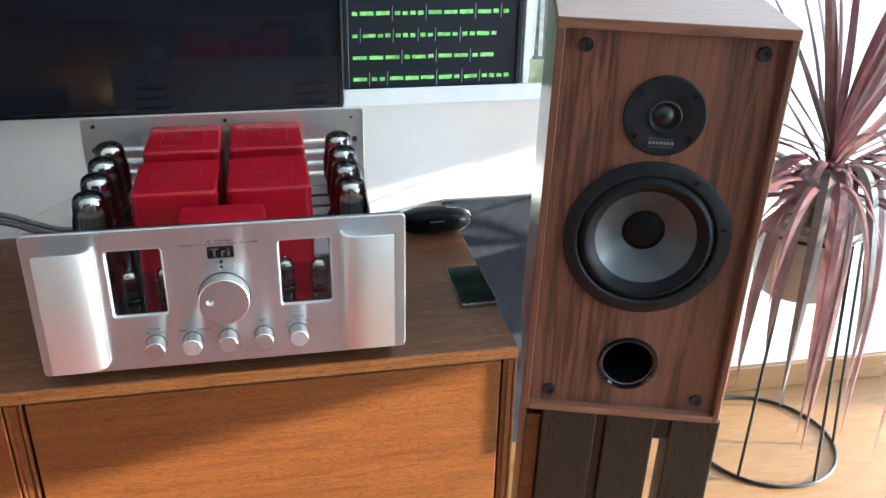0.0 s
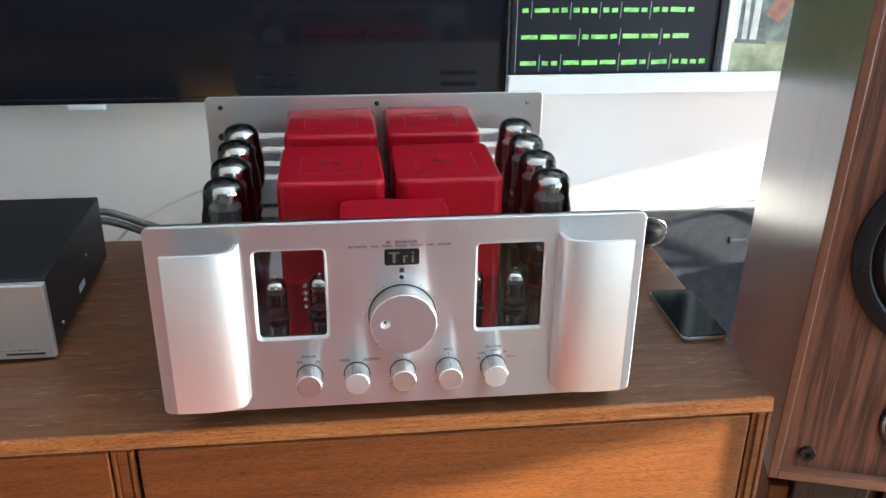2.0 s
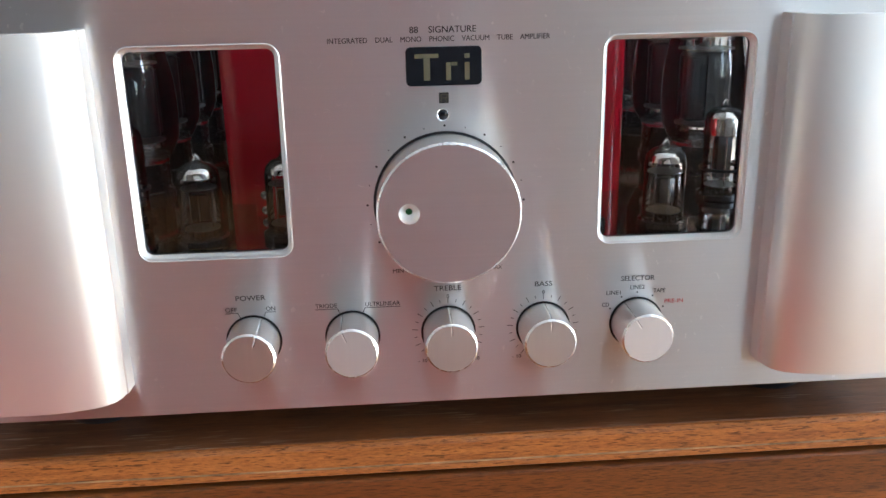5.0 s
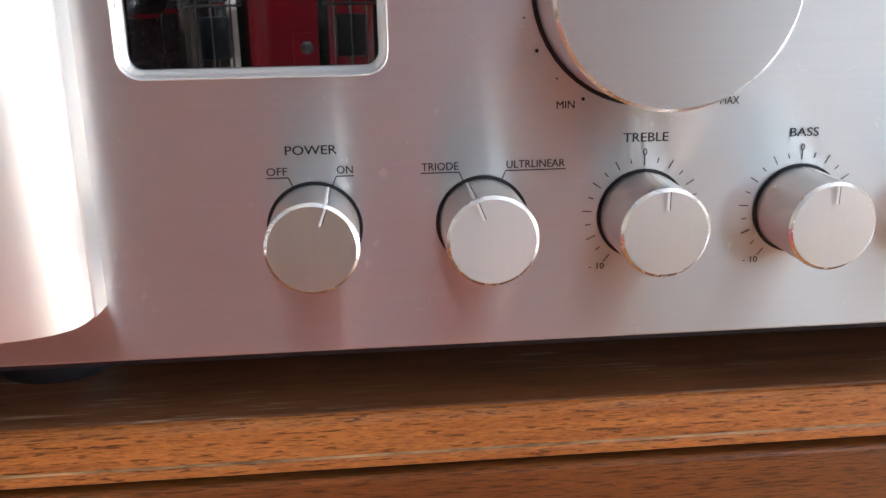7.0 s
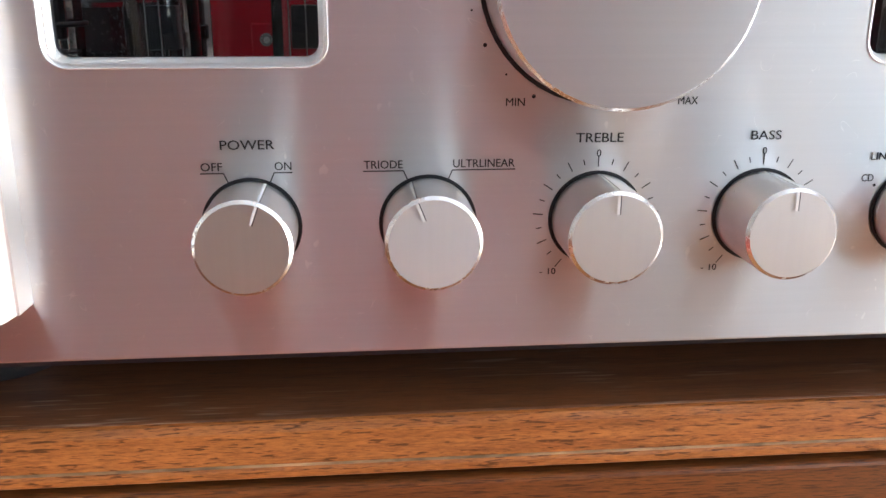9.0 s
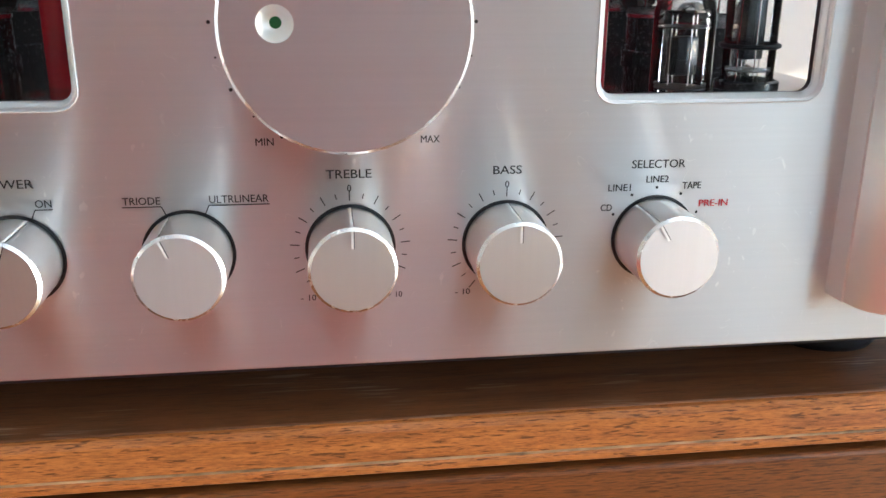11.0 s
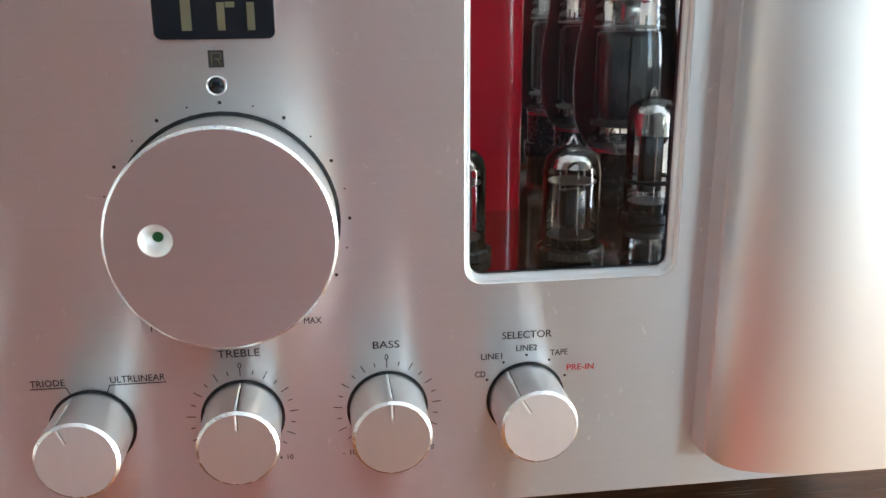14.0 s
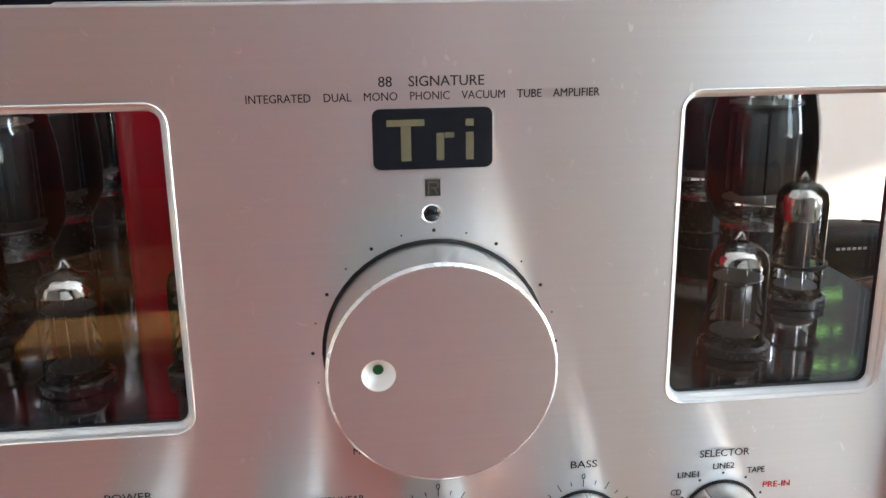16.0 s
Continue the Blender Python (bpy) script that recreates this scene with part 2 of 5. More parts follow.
M_DECK = plain("black_chrome_deck", (0.50, 0.48, 0.49), 0.06, 1.0, vary=0.05, grain=0.01)
M_BLACK = plain("black_satin_plastic", (0.014, 0.014, 0.016), 0.38, vary=0.08)
M_GLOSSBLACK = plain("black_gloss_plastic", (0.008, 0.009, 0.012), 0.07, vary=0.05, grain=0, uneven=0.015)
M_PHONE = plain("phone_glass", (0.005, 0.005, 0.007), 0.10, vary=0.05, grain=0, uneven=0.015)
M_PHONE.node_tree.nodes["Principled BSDF"].inputs["Specular IOR Level"].default_value = 0.22
M_HUB = plain("black_hub_plastic", (0.006, 0.006, 0.007), 0.36, vary=0.05, grain=0, uneven=0.02)
M_HUB.node_tree.nodes["Principled BSDF"].inputs["Specular IOR Level"].default_value = 0.12
M_INK = plain("black_print", (0.012, 0.011, 0.012), 0.5, vary=0.02, grain=0)
M_REDINK = plain("red_print", (0.55, 0.02, 0.03), 0.5, vary=0.02, grain=0)
M_SOCKET = plain("blackened_screw_and_groove_shade", (0.06, 0.06, 0.065), 0.3, 1.0, vary=0.05, grain=0)
M_DIMPLE = plain("bead_blasted_hollow", (0.92, 0.92, 0.90), 0.55, 1.0, vary=0.01, grain=0)
M_SLOT = plain("painted_bright_groove", (0.72, 0.72, 0.71), 0.6, 0.0, vary=0.05, grain=0)
M_CREAM = plain("cream_logo_print", (0.105, 0.095, 0.055), 0.5, vary=0.08, scale=300, grain=0)
M_STEEL = plain("bright_steel", (0.75, 0.75, 0.74), 0.2, 1.0, vary=0.03, grain=0)
M_CHROME = plain("chrome_rim", (0.85, 0.85, 0.86), 0.08, 1.0, vary=0.01, grain=0)
M_ANODE = plain("grey_carbonised_anode", (0.060, 0.060, 0.064), 0.30, 0.4, vary=0.1, scale=80)
M_DARKANODE = plain("black_carbonised_anode", (0.020, 0.020, 0.023), 0.30, 0.4, vary=0.1, scale=80)
M_MICA = plain("mica_disc", (0.26, 0.245, 0.22), 0.30, vary=0.08, scale=120)
M_DARKMICA = plain("smoked_mica_disc", (0.085, 0.08, 0.075), 0.30, vary=0.08, scale=120)
M_GETTER = getter_material()
M_TUBEBASE = plain("black_tube_base", (0.018, 0.017, 0.017), 0.25, vary=0.05)
M_GLASS = clear_glass("tube_glass", (0.96, 0.96, 0.95), ior=1.75)
M_BULB = clear_glass("small_bulb_glass", (0.97, 0.97, 0.96), ior=1.45)
M_PANE = clear_glass("clear_pane", (0.96, 0.96, 0.96), ior=1.40)
M_WINDOW = clear_glass("window_glass", (0.97, 0.98, 0.98))
M_GREENLED = plain("green_paint_dot", (0.02, 0.14, 0.04), 0.4, vary=0.05, grain=0)
M_CONE = plain("grey_polymer_cone", (0.056, 0.058, 0.061), 0.40, vary=0.04, scale=4, coat=0.2, grain=0.0, uneven=0.005)
M_RUBBER = plain("black_rubber_surround", (0.007, 0.007, 0.008), 0.5, vary=0.1)
M_RUBBER.node_tree.nodes["Principled BSDF"].inputs["Specular IOR Level"].default_value = 0.16
M_CLOTH = plain("black_grille_cloth", (0.032, 0.034, 0.041), 0.7, vary=0.1, scale=200, grain=0.5)
M_CLOTH.node_tree.nodes["Principled BSDF"].inputs["Specular IOR Level"].default_value = 0.04
M_BADGE = plain("dull_grey_print", (0.045, 0.047, 0.05), 0.8, vary=0.1, scale=200)
M_SCREEN = plain("tv_screen_glass", (0.009, 0.009, 0.013), 0.08, vary=0.02, grain=0, uneven=0.01)
M_SCREEN.node_tree.nodes["Principled BSDF"].inputs["IOR"].default_value = 1.52
M_POSTER = plain("black_poster_print", (0.013, 0.016, 0.022), 0.35, vary=0.05, scale=8, grain=0)
M_GREEN = plain("green_paint_bar", (0.36, 0.85, 0.20), 0.6, vary=0.2, scale=300)
M_GREYPRINT = plain("faint_grey_print", (0.16, 0.165, 0.17), 0.6, vary=0.1, scale=200)
M_GREYLINE = plain("grey_line_print", (0.42, 0.45, 0.45), 0.6, vary=0.1, scale=200)
M_CABLE = plain("grey_braided_cable", (0.16, 0.145, 0.125), 0.5, vary=0.15, scale=400, grain=0.4)
M_CABLEWHITE = plain("white_cable", (0.7, 0.7, 0.68), 0.45, vary=0.03)
M_SILVER = brushed("silver_front_panel", (0.80, 0.80, 0.79), 0.55, 0.0, "x")
M_DARKBOX = plain("black_powder_coat", (0.012, 0.012, 0.014), 0.42, vary=0.1, scale=60, grain=0.3)
M_POT = plain("grey_enamel_pot", (0.38, 0.37, 0.35), 0.22, vary=0.05, scale=10, coat=0.3)
M_WIRE = plain("black_wire", (0.015, 0.014, 0.014), 0.4, vary=0.1)
M_SOIL = plain("dry_potting_soil", (0.10, 0.06, 0.035), 0.9, vary=0.3, scale=120, grain=1.0)
M_BARK = plain("dry_brown_stem", (0.10, 0.065, 0.05), 0.8, vary=0.3, scale=120, grain=1.0)
M_RUG = plain("red_wool_rug", (0.29, 0.042, 0.040), 0.95, vary=0.15, scale=60, grain=1.0)
M_BENCH = wood("pale_beech_board", (0.74, 0.40, 0.14), (0.70, 0.36, 0.12), (0.58, 0.28, 0.09), grain=(1.0, 12, 12), pores=(20, 500, 500), pore_depth=0.2)


def leaf_material():
    m, t, p = mat("red_brown_strap_leaf")
    v = coords(t, (1, 1, 1))
    info = t.nodes.new("ShaderNodeObjectInfo")
    tone = ramp(t, info.outputs["Random"], [(0.0, (0.135, 0.075, 0.072)), (0.5, (0.160, 0.055, 0.062)), (1.0, (0.110, 0.088, 0.076))])
    blotch = noise_of(t, v, 26, 4)
    col = mix(t, tone, (0.25, 0.17, 0.15), ramp(t, blotch, [(0.45, 0.0), (0.75, 0.6)]))
    t.links.new(col, p.inputs["Base Color"])
    p.inputs["Roughness"].default_value = 0.30
    bump(t, p, noise_of(t, v, 220, 3), 0.15, 0.0005)
    thin, mx = t.nodes.new("ShaderNodeBsdfTranslucent"), node(t, "ShaderNodeMixShader", Fac=0.3)
    t.links.new(col, thin.inputs["Color"])
    t.links.new(p.outputs[0], mx.inputs[1])
    t.links.new(thin.outputs[0], mx.inputs[2])
    t.links.new(mx.outputs[0], t.nodes["Material Output"].inputs["Surface"])
    return m


def blind_material():
    m = bpy.data.materials.new("white_roller_blind_fabric")
    m.use_nodes = True
    t = m.node_tree
    t.nodes.clear()
    out, mx = t.nodes.new("ShaderNodeOutputMaterial"), node(t, "ShaderNodeMixShader", Fac=0.35)
    d, tr = node(t, "ShaderNodeBsdfDiffuse", Color=(0.75, 0.74, 0.70, 1)), node(t, "ShaderNodeBsdfTranslucent", Color=(0.75, 0.72, 0.66, 1))
    t.links.new(d.outputs[0], mx.inputs[1])
    t.links.new(tr.outputs[0], mx.inputs[2])
    t.links.new(mx.outputs[0], out.inputs[0])
    return m


M_LEAF, M_BLIND = leaf_material(), blind_material()

# ---------------------------------------------------------------- building helpers


def world_pose(ob):
    m = ob.matrix_basis.copy()
    while ob.parent:
        ob = ob.parent
        m = ob.matrix_basis @ m
    return m


def thing(name, place, label, category, group="", turn=0.0):
    """An Empty at a thing's base; its parts hang under it."""
    ob = new(name)
    ob.empty_display_size = 0.05
    ob.matrix_basis = pose(*place, 0, 0, turn)
    return tagged(ob, label, category, group)


def part(name, bm, material, parent=None, label="", local=False, smooth=False, also=()):
    """Links a bmesh or mesh as one object; its coordinates are the world's, or its parent's own (local)."""
    if isinstance(bm, bpy.types.Mesh):
        me = bm
    else:
        me = bpy.data.meshes.new(name)
        bm.normal_update()
        bm.to_mesh(me)
        bm.free()
    me.materials.clear()
    for m in (material, *also):
        me.materials.append(m)
    if smooth:
        me.polygons.foreach_set("use_smooth", [True] * len(me.polygons))
        me.set_sharp_from_angle(angle=radians(38))
    ob = new(name, me)
    if parent:
        ob.parent = parent
        if not local:
            me.transform(world_pose(parent).inverted())
    return tagged(ob, label)


def same_part(name, me, parent, place=None):
    """Another object on a mesh that is there already."""
    ob = new(name, me)
    ob.parent = parent
    if place is not None:
        ob.matrix_basis = place
    return ob


def box(lo, hi, bevel=0.0, seg=2, bm=None):
    made = bm or bmesh.new()
    r = bmesh.ops.create_cube(made, size=1.0)
    c = [(a + b) / 2 for a, b in zip(lo, hi)]
    s = [b - a for a, b in zip(lo, hi)]
    for v in r["verts"]:
        v.co = Vector([c[i] + v.co[i] * s[i] for i in range(3)])
    if bevel:
        edges = list({e for v in r["verts"] for e in v.link_edges})
        bmesh.ops.bevel(made, geom=edges, offset=bevel, segments=seg, affect="EDGES", profile=0.5, clamp_overlap=True)
    return made


def lathe(profile, steps=32, bm=None, m=Matrix()):
    """Turns (radius, height) pairs round z."""
    made = bm or bmesh.new()
    rings = []
    for r, h in profile:
        if r < 1e-6:
            rings.append([made.verts.new(m @ Vector((0, 0, h)))])
        else:
            rings.append([made.verts.new(m @ Vector((r * math.cos(2 * math.pi * i / steps), r * math.sin(2 * math.pi * i / steps), h))) for i in range(steps)])
    for a, b in zip(rings, rings[1:]):
        for i in range(steps):
            j = (i + 1) % steps
            if len(a) == 1 and len(b) == 1:
                continue
            if len(a) == 1:
                made.faces.new((a[0], b[i], b[j]))
            elif len(b) == 1:
                made.faces.new((a[j], a[i], b[0]))
            else:
                made.faces.new((a[i], b[i], b[j], a[j]))
    bmesh.ops.recalc_face_normals(made, faces=made.faces)
    return made


FRONT = Matrix.Rotation(radians(90), 4, "X")  # local z comes to face the viewer (-y)


def tube(points, radius, steps=10, bm=None, closed=False):
    """A round bar along points."""
    made = bm or bmesh.new()
    pts = [Vector(p) for p in points]
    rings = []
    n = len(pts)
    for i, p in enumerate(pts):
        a = pts[(i - 1) % n] if closed or i else p
        b = pts[(i + 1) % n] if closed or i < n - 1 else p
        q = (b - a).normalized().to_track_quat("Z", "Y").to_matrix()
        rings.append([made.verts.new(p + q @ Vector((radius * math.cos(2 * math.pi * k / steps), radius * math.sin(2 * math.pi * k / steps), 0))) for k in range(steps)])
    pairs = list(zip(rings, rings[1:])) + ([(rings[-1], rings[0])] if closed else [])
    for a, b in pairs:
        for k in range(steps):
            j = (k + 1) % steps
            made.faces.new((a[k], a[j], b[j], b[k]))
    if not closed:
        made.faces.new(rings[0][::-1])
        made.faces.new(rings[-1])
    bmesh.ops.recalc_face_normals(made, faces=made.faces)
    return made


def smooth_line(points, steps=8):
    """Catmull-Rom through points."""
    p = [Vector(q) for q in points]
    p = [2 * p[0] - p[1], *p, 2 * p[-1] - p[-2]]
    out = []
    for i in range(1, len(p) - 2):
        for k in range(steps):
            t = k / steps
            a, b, c, d = p[i - 1:i + 3]
            out.append(0.5 * (2 * b + (c - a) * t + (2 * a - 5 * b + 4 * c - d) * t * t + (3 * b - a - 3 * c + d) * t ** 3))
    out.append(p[-2])
    return out


def rounded(x0, y0, x1, y1, r, n=5):
    """The outline of a rectangle with round corners."""
    pts = []
    for cx, cy, a0 in ((x1 - r, y1 - r, 0), (x0 + r, y1 - r, 90), (x0 + r, y0 + r, 180), (x1 - r, y0 + r, 270)):
        for k in range(n + 1):
            a = radians(a0 + 90 * k / n)
            pts.append((cx + r * math.cos(a), cy + r * math.sin(a)))
    return pts


def circle(cx, cy, r, n=32):
    return [(cx + r * math.cos(2 * math.pi * k / n), cy + r * math.sin(2 * math.pi * k / n)) for k in range(n)]


def curve_mesh(data, m):
    ob = bpy.data.objects.new("shape", data)
    scene.collection.objects.link(ob)
    me = bpy.data.meshes.new_from_object(ob.evaluated_get(bpy.context.evaluated_depsgraph_get()))
    bpy.data.objects.remove(ob)
    bpy.data.curves.remove(data)
    me.transform(m)
    bm = bmesh.new()
    bm.from_mesh(me)
    bmesh.ops.remove_doubles(bm, verts=bm.verts, dist=2e-6)
    bm.to_mesh(me)
    bm.free()
    return me


def plate(outlines, thick, bevel=0.0, m=FRONT):
    """A flat sheet with holes: the first outline is its edge. Its middle lies in the plane, its thickness goes to both sides."""
    cu = bpy.data.curves.new("plate", "CURVE")
    cu.dimensions, cu.fill_mode, cu.extrude = "2D", "BOTH", max(1e-6, thick / 2 - bevel)
    cu.bevel_depth, cu.bevel_resolution, cu.offset = bevel, 1 if bevel < 0.003 else 4, -bevel
    for o in outlines:
        s = cu.splines.new("POLY")
        s.points.add(len(o) - 1)
        for q, (x, y) in zip(s.points, o):
            q.co = (x, y, 0, 1)
        s.use_cyclic_u = True
    return curve_mesh(cu, m)


def brush_uv(me, across=2, tilt=0.0):
    """u runs along the axis `across` (0 x, 1 y, 2 z), tilted in the plane of the front."""
    ca, sa = math.cos(radians(tilt)), math.sin(radians(tilt))
    uv = me.uv_layers.new(name="brush")
    co = [v.co.copy() for v in me.vertices]
    other = 0 if across != 0 else 2
    for lp in me.loops:
        c = co[lp.vertex_index]
        u, v = c[across], c[other]
        uv.data[lp.index].uv = (ca * u + sa * v, ca * v - sa * u)
    return me


def lettering(text, x, y, z, width, height=None, m=None, align="CENTER"):
    """Flat printed letters, `width` wide, that stand on z and face the viewer."""
    cu = bpy.data.curves.new("print", "FONT")
    cu.body, cu.align_x, cu.extrude, cu.resolution_u = text, "LEFT", 0.0, 3
    cu.space_word = 1.3
    me = curve_mesh(cu, Matrix())
    xs, ys = [v.co.x for v in me.vertices], [v.co.y for v in me.vertices]
    sx = width / (max(xs) - min(xs))
    sy = height / (max(ys) - min(ys)) if height else sx
    left = {"CENTER": x - width / 2, "LEFT": x, "RIGHT": x - width}[align]
    made, fat = bmesh.new(), 0.012 * (height or 0.002)
    for k in (-1, 1):
        copy = me.copy()
        copy.transform(Matrix.Translation((left + k * fat, y - 0.00003 * k, z)) @ FRONT @ Matrix.Diagonal((sx, sy, 1, 1)) @ Matrix.Translation((-min(xs), -min(ys), 0)))
        made.from_mesh(copy)
        bpy.data.meshes.remove(copy)
    return made


def quads(rects, y, m=None):
    """Flat printed bars: each from one end to the other with a width, in the plane y."""
    made = bmesh.new()
    for (x0, z0), (x1, z1), w in rects:
        d = Vector((x1 - x0, 0, z1 - z0)).normalized()
        s = Vector((-d.z, 0, d.x)) * w / 2
        a, b = Vector((x0, y, z0)), Vector((x1, y, z1))
        made.faces.new([made.verts.new(q) for q in (a - s, b - s, b + s, a + s)])
    bmesh.ops.recalc_face_normals(made, faces=made.faces)
    for f in made.faces:
        if f.normal.y > 0:
            f.normal_flip()
    return made

# ---------------------------------------------------------------- the room
BACK, EAST, WEST, SOUTH, HIGH = 0.645, 3.0, -2.7, -3.9, 2.5


def setting(name, mesh, material, label, category, smooth=False):
    return tagged(part(name, mesh, material, smooth=smooth), label, category, kind="structure")


setting("wall_north", box((WEST - 0.15, BACK, 0), (EAST + 0.15, BACK + 0.15, HIGH)), M_WALL, "smooth white painted wall behind the sideboard", "wall")
# Unseen opening, added as a bright source for the plate's right side.
SOUTH_OPENING = (1.82, 0.85, 2.78, 2.15)
a, b, c, d = SOUTH_OPENING
TO_SOUTH = Matrix.Translation((0, SOUTH - 0.075, 0)) @ FRONT
setting("wall_south", plate([[(WEST - 0.15, 0), (EAST + 0.15, 0), (EAST + 0.15, HIGH), (WEST - 0.15, HIGH)], [(a, b), (c, b), (c, d), (a, d)]], 0.15, 0, TO_SOUTH), M_DUSK, "unseen wall kept dark for reflections, with an added window", "wall")
win = tagged(new("window_5"), "unseen window added for bright reflections on the right", "window", kind="structure")
win.matrix_basis = pose((a + c) / 2, SOUTH - 0.08, b)
part("window_frame", plate([[(a, b), (c, b), (c, d), (a, d)], [(a + 0.045, b + 0.05), (c - 0.045, b + 0.05), (c - 0.045, d - 0.045), (a + 0.045, d - 0.045)]], 0.05, 0.003, TO_SOUTH), M_WHITE, win)
part("pane", box((a + 0.04, SOUTH - 0.084, b + 0.045), (c - 0.04, SOUTH - 0.078, d - 0.04)), M_WINDOW, win).visible_shadow = False
setting("wall_west", box((WEST - 0.15, SOUTH, 0), (WEST, BACK, HIGH)), M_WEST, "unseen wall, coloured to dim and warm bounced light", "wall")
setting("ceiling", box((WEST - 0.15, SOUTH - 0.15, HIGH), (EAST + 0.15, BACK + 0.15, HIGH + 0.1)), M_CEIL, "white painted ceiling", "ceiling")
# Unseen openings, placed so that sun patches fall where they are wanted.
OPENINGS = {"window_1": (-1.45, 0.02, 0.20, 2.3), "window_2": (0.25, 0.02, 0.62, 2.3), "window_3": (-3.75, 0.70, -3.05, 2.2), "window_4": (-2.25, 0.83, -1.60, 2.2)}
TO_EAST = Matrix.Translation((EAST + 0.075, 0, 0)) @ Matrix(((0, 0, 1, 0), (1, 0, 0, 0), (0, 1, 0, 0), (0, 0, 0, 1)))
setting("wall_east", plate([[(SOUTH, 0), (BACK, 0), (BACK, HIGH), (SOUTH, HIGH)]] + [[(a, b), (c, b), (c, d), (a, d)] for a, b, c, d in OPENINGS.values()], 0.15, 0, TO_EAST), M_WALL, "white painted wall with tall windows", "wall")
for name, (a, b, c, d) in OPENINGS.items():
    win = tagged(new(name), "unseen white framed window placed to let low sun in", "window", kind="structure")
    win.matrix_basis = pose(EAST + 0.08, (a + c) / 2, b)
    part("window_frame", plate([[(a, b), (c, b), (c, d), (a, d)], [(a + 0.045, b + 0.05), (c - 0.045, b + 0.05), (c - 0.045, d - 0.045), (a + 0.045, d - 0.045)]], 0.05, 0.003, Matrix.Translation((0.005, 0, 0)) @ TO_EAST), M_WHITE, win)
    part("pane", box((EAST + 0.078, a + 0.04, b + 0.045), (EAST + 0.084, c - 0.04, d - 0.04)), M_WINDOW, win).visible_shadow = False
# Unseen blinds, added to cut the sun at chosen heights.
for y0, y1, z0, z1 in ((-1.49, 0.225, 1.162, 2.36), (-3.79, -3.01, 0.87, 2.26), (-2.29, -1.56, 1.146, 2.26)):
    blind = thing("roller_blind", (EAST - 0.03, (y0 + y1) / 2, z0), "unseen white roller blind added to cut off low sun", "blind", "roller blinds")
    part("fabric", box((EAST - 0.031, y0, z0 + 0.02), (EAST - 0.029, y1, z1 - 0.05)), M_BLIND, blind)
    part("bottom_bar", box((EAST - 0.038, y0, z0), (EAST - 0.022, y1, z0 + 0.02), 0.003), M_WHITE, blind)
    part("roller", tube([(EAST - 0.04, y0, z1 - 0.03), (EAST - 0.04, y1, z1 - 0.03)], 0.028), M_WHITE, blind, smooth=True)

floor = setting("floor", box((WEST - 0.15, SOUTH - 0.15, -0.12), (EAST + 0.15, BACK + 0.15, -0.012)), M_BLACK, "pale oak plank floor in low sunlight", "floor")
setting("baseboard", box((WEST, BACK - 0.014, 0), (EAST, BACK, 0.066), 0.003), M_SKIRT, "low pale oak skirting board", "baseboard")

# Unseen; stands in for whatever throws red onto plate and knobs.
rug = tagged(part("rug", box((-1.75, -1.62, 0.0), (0.20, -0.30, 0.012), 0.004), M_RUG), "unseen red rug added to redden the reflections", "rug")

# Unseen bench, added only for the orange bar in screen and panes.
bench = thing("reflection_bench", (-0.385, -1.085, 0), "unseen pale bench added to put an orange bar into reflections", "bench", turn=-4)
part("seat_board", box((-0.135, -0.062, 0.312), (0.135, 0.062, 0.334), 0.003), M_BENCH, bench, local=True)
for x in (-0.115, 0.09):
    part("leg", box((x, -0.035, 0.0115), (x + 0.025, 0.035, 0.3118), 0.002), M_BLACK, bench, local=True)
part("rail", box((-0.0898, -0.008, 0.10), (0.0898, 0.008, 0.13), 0.002), M_BLACK, bench, local=True)

# ---------------------------------------------------------------- sideboard
TOP = 0.602
sb = thing("sideboard", (-0.5, 0.23, 0), "orange-brown oak veneer sideboard with wide flap doors", "sideboard")
part("top_board", box((-1.30, 0.0026, 0.586), (0.3720, 0.456, TOP), 0.0008), M_TOP, sb, "darker brown top board")


def edge_strip(name, profile, x0, x1, label=""):
    """A moulding along x from a (y, z) outline."""
    bm = bmesh.new()
    ends = [[bm.verts.new((x, y, z)) for y, z in profile] for x in (x0, x1)]
    n = len(profile)
    for k in range(n):
        bm.faces.new((ends[0][k], ends[0][(k + 1) % n], ends[1][(k + 1) % n], ends[1][k]))
    bm.faces.new(ends[0][::-1])
    bm.faces.new(ends[1])
    bmesh.ops.recalc_face_normals(bm, faces=bm.faces)
    return part(name, bm, M_LIP, sb, label)


edge_strip("front_lipping", [(0.0024, TOP - 0.0003), (0.0010, TOP - 0.0006), (-0.0012, TOP - 0.0022), (-0.0026, 0.5930), (-0.0028, 0.5914), (0.0024, 0.5914)], -1.30, 0.3728, "orange-brown front edge strip")
edge_strip("lower_lipping", [(0.0024, 0.5906), (-0.0028, 0.5906), (-0.0036, 0.5898), (-0.0038, 0.5880), (-0.0030, 0.5874), (0.0024, 0.5874)], -1.30, 0.3722)
part("lipping_seam", box((-1.30, -0.0031, 0.59065), (0.3720, 0.0020, 0.59135), 0.0001, 1), M_SEAM, sb, "dull grey glue line")
